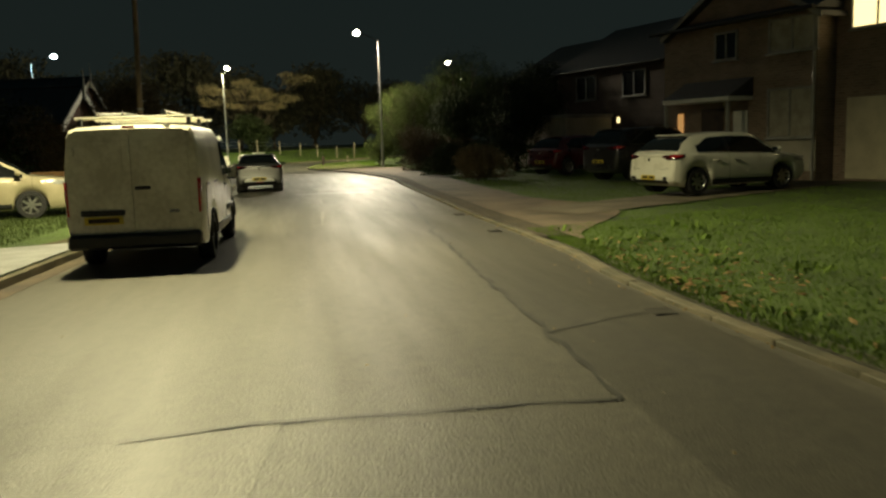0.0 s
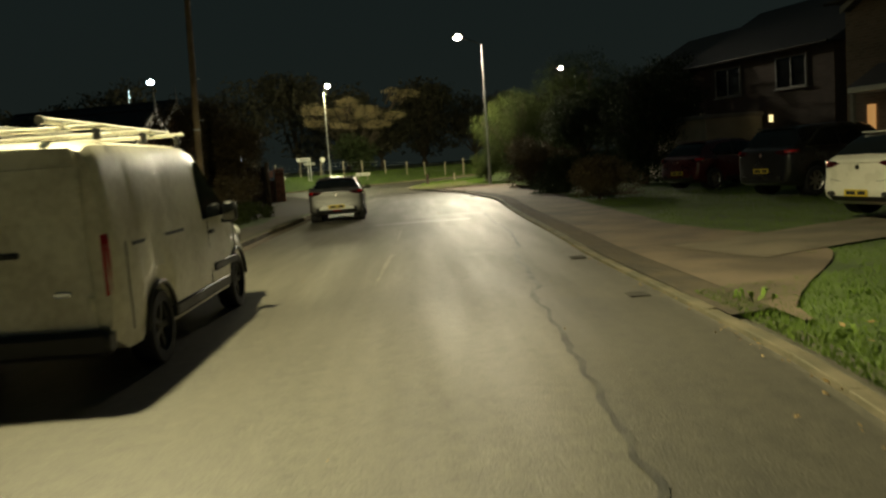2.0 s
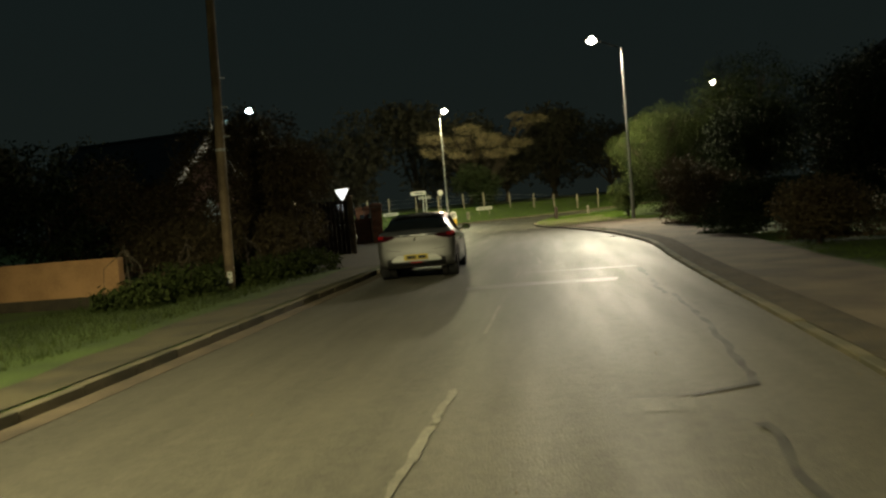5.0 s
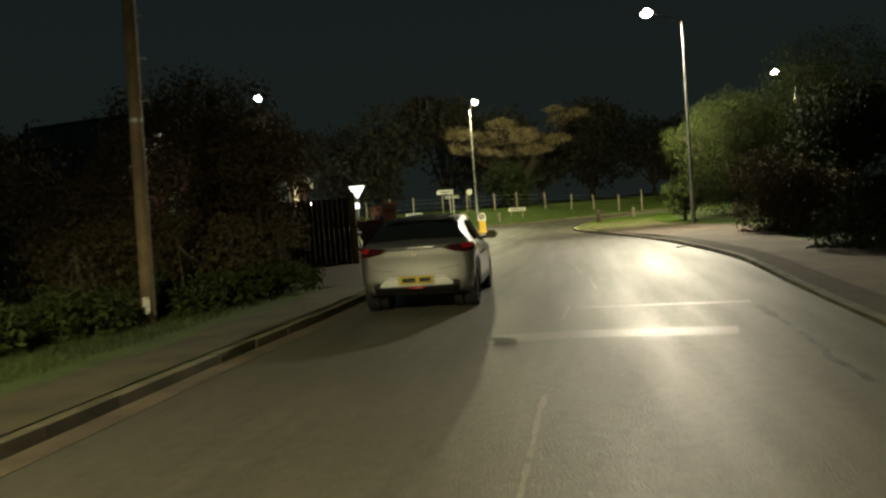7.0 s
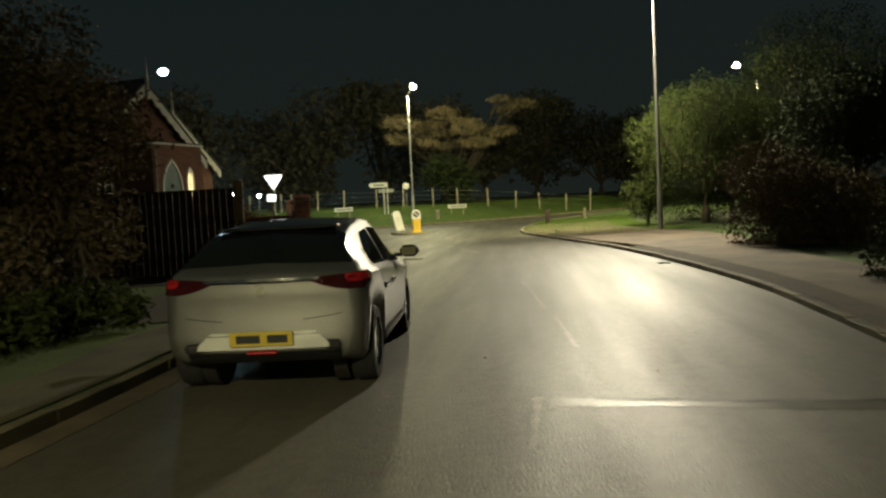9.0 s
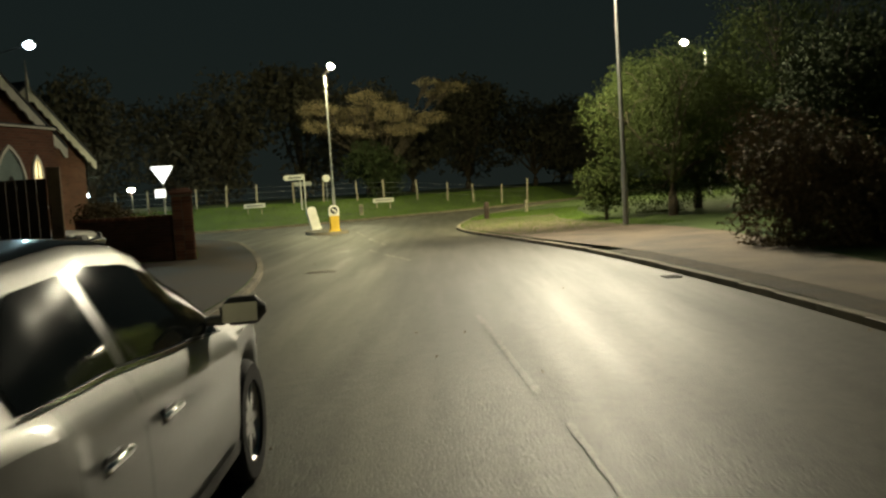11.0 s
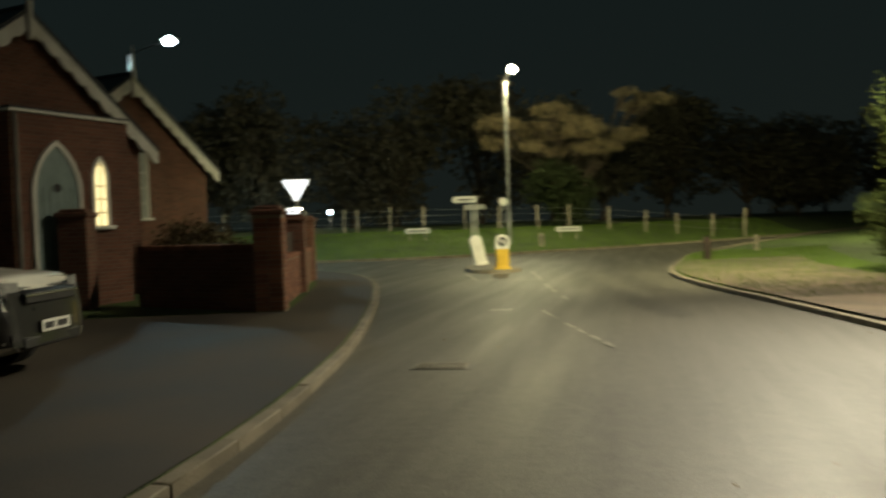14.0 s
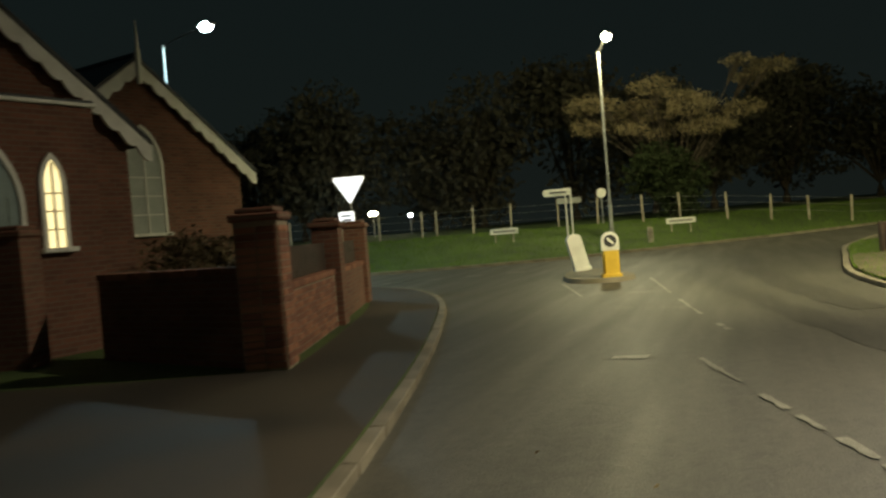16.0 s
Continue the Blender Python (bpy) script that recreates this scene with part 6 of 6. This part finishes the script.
# distant lit car park lamp posts seen past the chapel
for k, (x, y, z) in enumerate(((6.6, 92.0, 2.6), (8.6, 95.0, 2.4), (3.0, 98.0, 2.5))):
    root = thing("yard_lamp", "small bright lamp on a short post far behind the chapel", "lamp post", pose(x, y, 1.2), group="yard lamps")
    part("post", add_tube(bm_new(), (0, 0, -0.4), (0, 0, z - 1.2), 0.04, seg=8), GALV, root)
    part("lantern", add_box(bm_new(), (0.5 if k == 0 else 0.25, 0.2, 0.22), (0, 0, z - 1.1), bevel=0.05), LAMP_COOL if k else LAMP_WARM, root, "glowing lantern")

# ---- trees, shrubs, hedges ----
def leaf_cloud(name, blobs, n, size, material, seed, shell=0.55, stretch=1.6):
    """Many small leaf blades in lumpy ellipsoids (centre, radii)."""
    r = np.random.RandomState(seed)
    vol = np.array([b[1][0] * b[1][1] * b[1][2] for b in blobs]) ** 0.75
    pick = r.choice(len(blobs), n, p=vol / vol.sum())
    c = np.array([b[0] for b in blobs])[pick]
    rad = np.array([b[1] for b in blobs])[pick]
    u = r.normal(size=(n, 3))
    u /= np.linalg.norm(u, axis=1)[:, None]
    f = shell + (1 - shell) * r.rand(n) ** 0.7
    lump = 1 + 0.22 * np.sin(u[:, 0] * 5 + pick) * np.sin(u[:, 1] * 6 + 2 * pick) + 0.14 * np.sin(u[:, 2] * 11 + pick * 3)
    p = c + u * rad * (f * lump)[:, None] + r.normal(size=(n, 3)) * 0.05
    p[:, 2] = np.maximum(p[:, 2], 0.08)
    a = r.normal(size=(n, 3)); a /= np.linalg.norm(a, axis=1)[:, None]
    b = np.cross(a, r.normal(size=(n, 3))); b /= np.linalg.norm(b, axis=1)[:, None]
    s = size * (0.5 + r.rand(n))[:, None]
    v = np.empty((n, 4, 3))
    v[:, 0], v[:, 2] = p - a * s * stretch, p + a * s * stretch
    v[:, 1], v[:, 3] = p - b * s * 0.6, p + b * s * 0.6
    idx = np.arange(4 * n).reshape(n, 4)
    return raw_mesh(name, v.reshape(-1, 3).tolist(), idx.tolist(), material)


def limbs(bm, base, blobs, r0, seed, twigs=5):
    rng = random.Random(seed)
    top = Vector(base) + Vector((0, 0, 0.9))
    for c, rad in blobs:
        c = Vector(c)
        mid = top.lerp(c, 0.5) + Vector((rng.uniform(-.2, .2), rng.uniform(-.2, .2), 0.15))
        add_path_tube(bm, [top, mid, c], [r0 * 0.55, r0 * 0.4, r0 * 0.15], 6)
        for k in range(twigs):
            e = c + Vector((rng.uniform(-1, 1) * rad[0], rng.uniform(-1, 1) * rad[1], rng.uniform(-0.4, 1) * rad[2])) * 0.85
            add_path_tube(bm, [mid.lerp(c, 0.6), (c + e) / 2 + Vector((0, 0, 0.08)), e], [r0 * 0.18, r0 * 0.12, r0 * 0.04], 4)


def tree(name, x, y, z, blobs, n, size, leaf, label, seed, trunk_r=0.14, twigs=5, category="tree"):
    root = thing(name, label, category, pose(x, y, z))
    bm = bm_new()
    add_path_tube(bm, [(0, 0, -0.3), (0.03, 0.02, 0.6), (0, 0, 1.2)], [trunk_r * 1.3, trunk_r, trunk_r * 0.8], 8)
    limbs(bm, (0, 0, 0.2), blobs, trunk_r, seed, twigs)
    part("trunk", bm, BARK, root, "bare brown trunk and limbs")
    ob = new("crown", leaf_cloud("crown", blobs, n, size, leaf, seed))
    ob.parent = root
    return root


def blob_set(seed, k, spread, z0, z1, r0, r1):
    rng = random.Random(seed)
    out = []
    for i in range(k):
        a = math.tau * (i + rng.random()) / k
        d = spread * math.sqrt(rng.random())
        r = rng.uniform(r0, r1)
        out.append(((d * math.cos(a), d * math.sin(a), rng.uniform(z0, z1)), (r, r, r * rng.uniform(0.7, 1.0))))
    return out


# lit trees by the tall lamp
tree("garden_tree", 25.4, 53.2, 0.15, blob_set(1, 14, 2.0, 0.8, 4.6, 0.9, 1.5), 60000, 0.024, LEAF_LIT, "leafy green garden tree lit by the street lamp", 11)
tree("garden_tree", 28.4, 51.0, 0.2, blob_set(2, 12, 2.2, 1.0, 5.8, 1.1, 1.8), 44000, 0.028, LEAF_LIT, "tall leafy green garden tree", 12)
tree("garden_tree", 28.2, 56.0, 0.2, blob_set(3, 12, 2.2, 0.9, 5.2, 1.1, 1.8), 36000, 0.03, LEAF_LIT, "leafy green garden tree behind the verge", 13)
tree("garden_shrub", 23.4, 53.9, 0.12, blob_set(4, 5, 0.5, 0.6, 1.5, 0.5, 0.75), 5000, 0.035, LEAF_LIT, "small bright green shrub beside the lamp", 14, 0.05, category="shrub")
# dark evergreens and low shrubs along the footway
for i, (x, y, h, k) in enumerate(((22.8, 35.6, 4.8, 11), (25.8, 38.4, 5.2, 11), (25.2, 45.0, 4.6, 11), (27.2, 41.0, 6.0, 11))):
    tree("evergreen_tree", x, y, 0.15, blob_set(20 + i, k, 1.2, 0.45, h - 0.8, 0.9, 1.4) + [((0, 0, 0.6), (1.5, 1.5, 0.8))], 30000, 0.034, LEAF_DARK, "dark dense evergreen tree behind the footway", 30 + i)
tree("round_bush", 17.3, 29.6, 0.12, blob_set(31, 8, 0.8, 0.3, 0.8, 0.5, 0.75), 13000, 0.024, LEAF_BROWN, "low rounded brown bush beside the footway", 41, 0.05, category="shrub")
tree("low_shrub", 18.5, 34.2, 0.08, blob_set(32, 8, 0.8, 0.3, 1.0, 0.5, 0.75), 12000, 0.028, LEAF_DARK, "low dark shrub overhanging the footway", 42, 0.05, category="shrub")
tree("low_shrub", 21.3, 41.6, 0.08, blob_set(33, 13, 1.25, 0.35, 1.9, 0.65, 1.05), 26000, 0.03, LEAF_BROWN, "dark rounded shrub beside the footway", 43, 0.06, category="shrub")
tree("low_shrub", 22.4, 44.0, 0.12, blob_set(34, 6, 1.0, 0.6, 1.6, 0.7, 1.0), 7000, 0.04, LEAF_LIT, "green rounded shrub beside the footway", 44, 0.06, category="shrub")
# brown straggling hedge on the other side
for i, (x, y, s, h) in enumerate(((3.7, 36.8, 1.3, 3.4), (5.2, 36.8, 1.2, 4.0), (6.3, 36.6, 0.8, 4.3), (7.0, 36.3, 0.5, 3.5), (6.0, 35.2, 0.6, 1.6), (4.6, 35.0, 0.7, 1.5))):
    tree("hedge_shrub", x, y, 0.12, blob_set(50 + i, 9, s, 0.5, h - 0.5, 0.55, 0.95), 15000, 0.028, LEAF_BROWN, "tangled brown hedge shrub with thin twigs", 60 + i, 0.06, 9, "shrub")
tree("hedge_shrub", 0.5, 38.5, 0.12, blob_set(57, 9, 2.0, 0.6, 3.2, 0.9, 1.4), 8000, 0.05, LEAF_DARK, "dark tangled garden shrub behind the wall", 67, 0.08, 6, "shrub")
tree("hedge_shrub", -3.5, 39.0, 0.12, blob_set(58, 9, 2.4, 0.6, 3.8, 0.9, 1.5), 8000, 0.05, LEAF_DARK, "dark tangled garden shrub behind the wall", 68, 0.08, 6, "shrub")
tree("chapel_shrub", 8.7, 56.0, 0.12, blob_set(59, 6, 0.7, 0.5, 1.2, 0.45, 0.7), 6000, 0.035, LEAF_BROWN, "thin brown shrub behind the chapel wall", 69, 0.05, 8, "shrub")
for i, (x, y, k) in enumerate(((4.9, 31.6, 0.5), (5.9, 33.4, 0.45), (6.6, 34.6, 0.5), (4.0, 30.2, 0.45), (7.3, 35.6, 0.45))):
    tree("undergrowth_shrub", x, y, 0.08, blob_set(120 + i, 6, 0.55, 0.12, 0.38, 0.22, k), 3600, 0.032, LEAF_LIT, "low green undergrowth below the hedge", 140 + i, 0.02, 4, "shrub")
# spreading pale tree behind the fence, and the dark one before it
blobs = blob_set(71, 26, 5.4, 4.4, 7.6, 0.5, 1.2)
blobs = [((c[0] * 1.15, c[1] * 0.5, c[2]), (r[0] * 1.3, r[1], r[2] * 0.55)) for c, r in blobs]
tree("spreading_tree", 23.4, 86.5, 1.2, blobs, 17000, 0.042, LEAF_PALE, "wide spreading tree with pale thin winter branches", 72, 0.09, 24)
tree("dark_tree", 22.6, 84.0, 1.1, blob_set(73, 8, 1.3, 0.9, 3.2, 0.9, 1.3), 8000, 0.07, LEAF_DARK, "dark rounded evergreen behind the fence", 74, 0.16)
rng = random.Random(9)
for i in range(22):
    x = -36 + i * 5.0 + rng.uniform(-1.5, 1.5)
    y = 104 + rng.uniform(-5, 8) + max(0, x - 30) * 0.5
    tree("woodland_tree", x, y, 1.2, blob_set(80 + i, 8, 3.0, 2.5, 8.5 + rng.uniform(-1.5, 1.5), 2.0, 3.2), 4200, 0.17, LEAF_WOOD, "dark distant woodland tree beyond the field", 100 + i, 0.25, 3)

# ---- grass blades, fallen leaves and litter ----
def blades(name, n, place, hmin, hmax, seed, label, w=0.006, material=BLADE):
    r = random.Random(seed)
    v, f = [], []
    for i in range(n):
        x, y, z = place(r)
        h = r.uniform(hmin, hmax)
        a = r.uniform(0, math.tau)
        dx, dy = math.cos(a) * w, math.sin(a) * w
        lx, ly = r.uniform(-0.6, 0.6) * h, r.uniform(-0.6, 0.6) * h
        k = len(v)
        v += [(x - dx, y - dy, z - 0.01), (x + dx, y + dy, z - 0.01), (x + lx, y + ly, z + h)]
        f.append((k, k + 1, k + 2))
    ob = new(name, raw_mesh(name, v, f, material))
    return tagged(ob, label, "grass", kind="stuff")


def near_lawn(r):
    y = r.uniform(2, 14.2)
    s = 0.2 + 6.5 * r.random() ** 1.3
    x = right_edge(y) + s
    return x, y, z_right(x, y)


def mid_lawn(r):
    y = r.uniform(12, 34)
    s = 2.5 + 7.5 * r.random()
    x = right_edge(y) + s
    return x, y, z_right(x, y)


def corner_lawn(r):
    y = r.uniform(50, 68)
    x = right_edge(y) + 0.15 + 5 * r.random()
    return x, y, z_right(x, y)


def west_lawn(r):
    y = r.uniform(16, 36)
    x = left_edge(y) - 1.9 - 3.5 * r.random()
    return x, y, z_left(x, y)


def bank(r):
    x = r.uniform(-5, 40)
    y = far_edge(x) + 0.2 + 9 * r.random()
    return x, y, z_far(x, y)


blades("grass", 60000, near_lawn, 0.02, 0.055, 1, "short mown green grass blades on the verge")
blades("grass", 30000, mid_lawn, 0.02, 0.05, 2, "short grass blades on the front lawns", 0.008)
blades("grass", 22000, corner_lawn, 0.03, 0.08, 3, "short grass blades on the junction corner", 0.009)
blades("grass", 16000, west_lawn, 0.04, 0.12, 4, "rough grass blades behind the pavement, darkened for weak light", 0.008, DIM_GRASS)
blades("grass", 30000, bank, 0.04, 0.12, 5, "rough grass blades on the bank", 0.014)


def leaf_litter(name, n, place, size, seed, label):
    r = random.Random(seed)
    v, f = [], []
    for i in range(n):
        x, y, z = place(r)
        s = size * r.uniform(0.5, 1.3)
        m = pose(x, y, z + 0.012 + r.uniform(0, 0.02), r.uniform(-30, 30), r.uniform(-30, 30), r.uniform(0, 360))
        k = len(v)
        v += [tuple(m @ Vector(p)) for p in ((-s, 0, 0), (-0.3 * s, -0.45 * s, 0.01), (0.5 * s, -0.35 * s, 0), (s, 0, 0.012), (0.5 * s, 0.35 * s, 0), (-0.3 * s, 0.45 * s, 0.008))]
        f.append(tuple(range(k, k + 6)))
    ob = new(name, raw_mesh(name, v, f, LEAF_FALLEN))
    return tagged(ob, label, "leaves", kind="stuff")


def heap(r):
    y = 9.0 + r.gauss(0, 1.2)
    x = right_edge(y) + 0.25 + abs(r.gauss(0, 0.9))
    return x, y, z_right(x, y) + 0.02


def gutter_leaves(r):
    y = r.uniform(4, 20)
    x = right_edge(y) - abs(r.gauss(0, 0.18))
    return x, y, 0.004


def scattered(r):
    y = r.uniform(4, 50)
    x = lerp(left_edge(y), right_edge(y), r.random())
    return x, y, 0.002


leaf_litter("fallen_leaves", 190, heap, 0.045, 21, "scattered brown fallen leaves on the verge")
leaf_litter("fallen_leaves", 80, gutter_leaves, 0.022, 22, "brown fallen leaves in the gutter")
leaf_litter("fallen_leaves", 60, scattered, 0.016, 23, "few pale fallen leaves on the road")


def verge_weeds(name, x, y, z, n, h, seed, label):
    r = random.Random(seed)
    v, f = [], []
    for i in range(n):
        a, hh = r.uniform(0, math.tau), r.uniform(0.4, 1) * h
        bx, by = x + r.gauss(0, 0.10), y + r.gauss(0, 0.10)
        ex, ey = bx + math.cos(a) * hh * 0.8, by + math.sin(a) * hh * 0.8
        w = 0.018
        k = len(v)
        px, py = -math.sin(a) * w, math.cos(a) * w
        v += [(bx, by, z), ((bx + ex) / 2 + px, (by + ey) / 2 + py, z + hh * 0.8), (ex, ey, z + hh * 0.9), ((bx + ex) / 2 - px, (by + ey) / 2 - py, z + hh * 0.8)]
        f.append((k, k + 1, k + 2, k + 3))
    return tagged(new(name, raw_mesh(name, v, f, BLADE)), label, "weed", kind="stuff")


rng = random.Random(77)
for i in range(26):
    y = rng.uniform(4, 13.5)
    x = right_edge(y) + rng.uniform(0.3, 2.8)
    verge_weeds("weed_tuft", x, y, z_right(x, y), 16, rng.uniform(0.06, 0.16), 200 + i, "broad leaved green weed tuft in the verge")
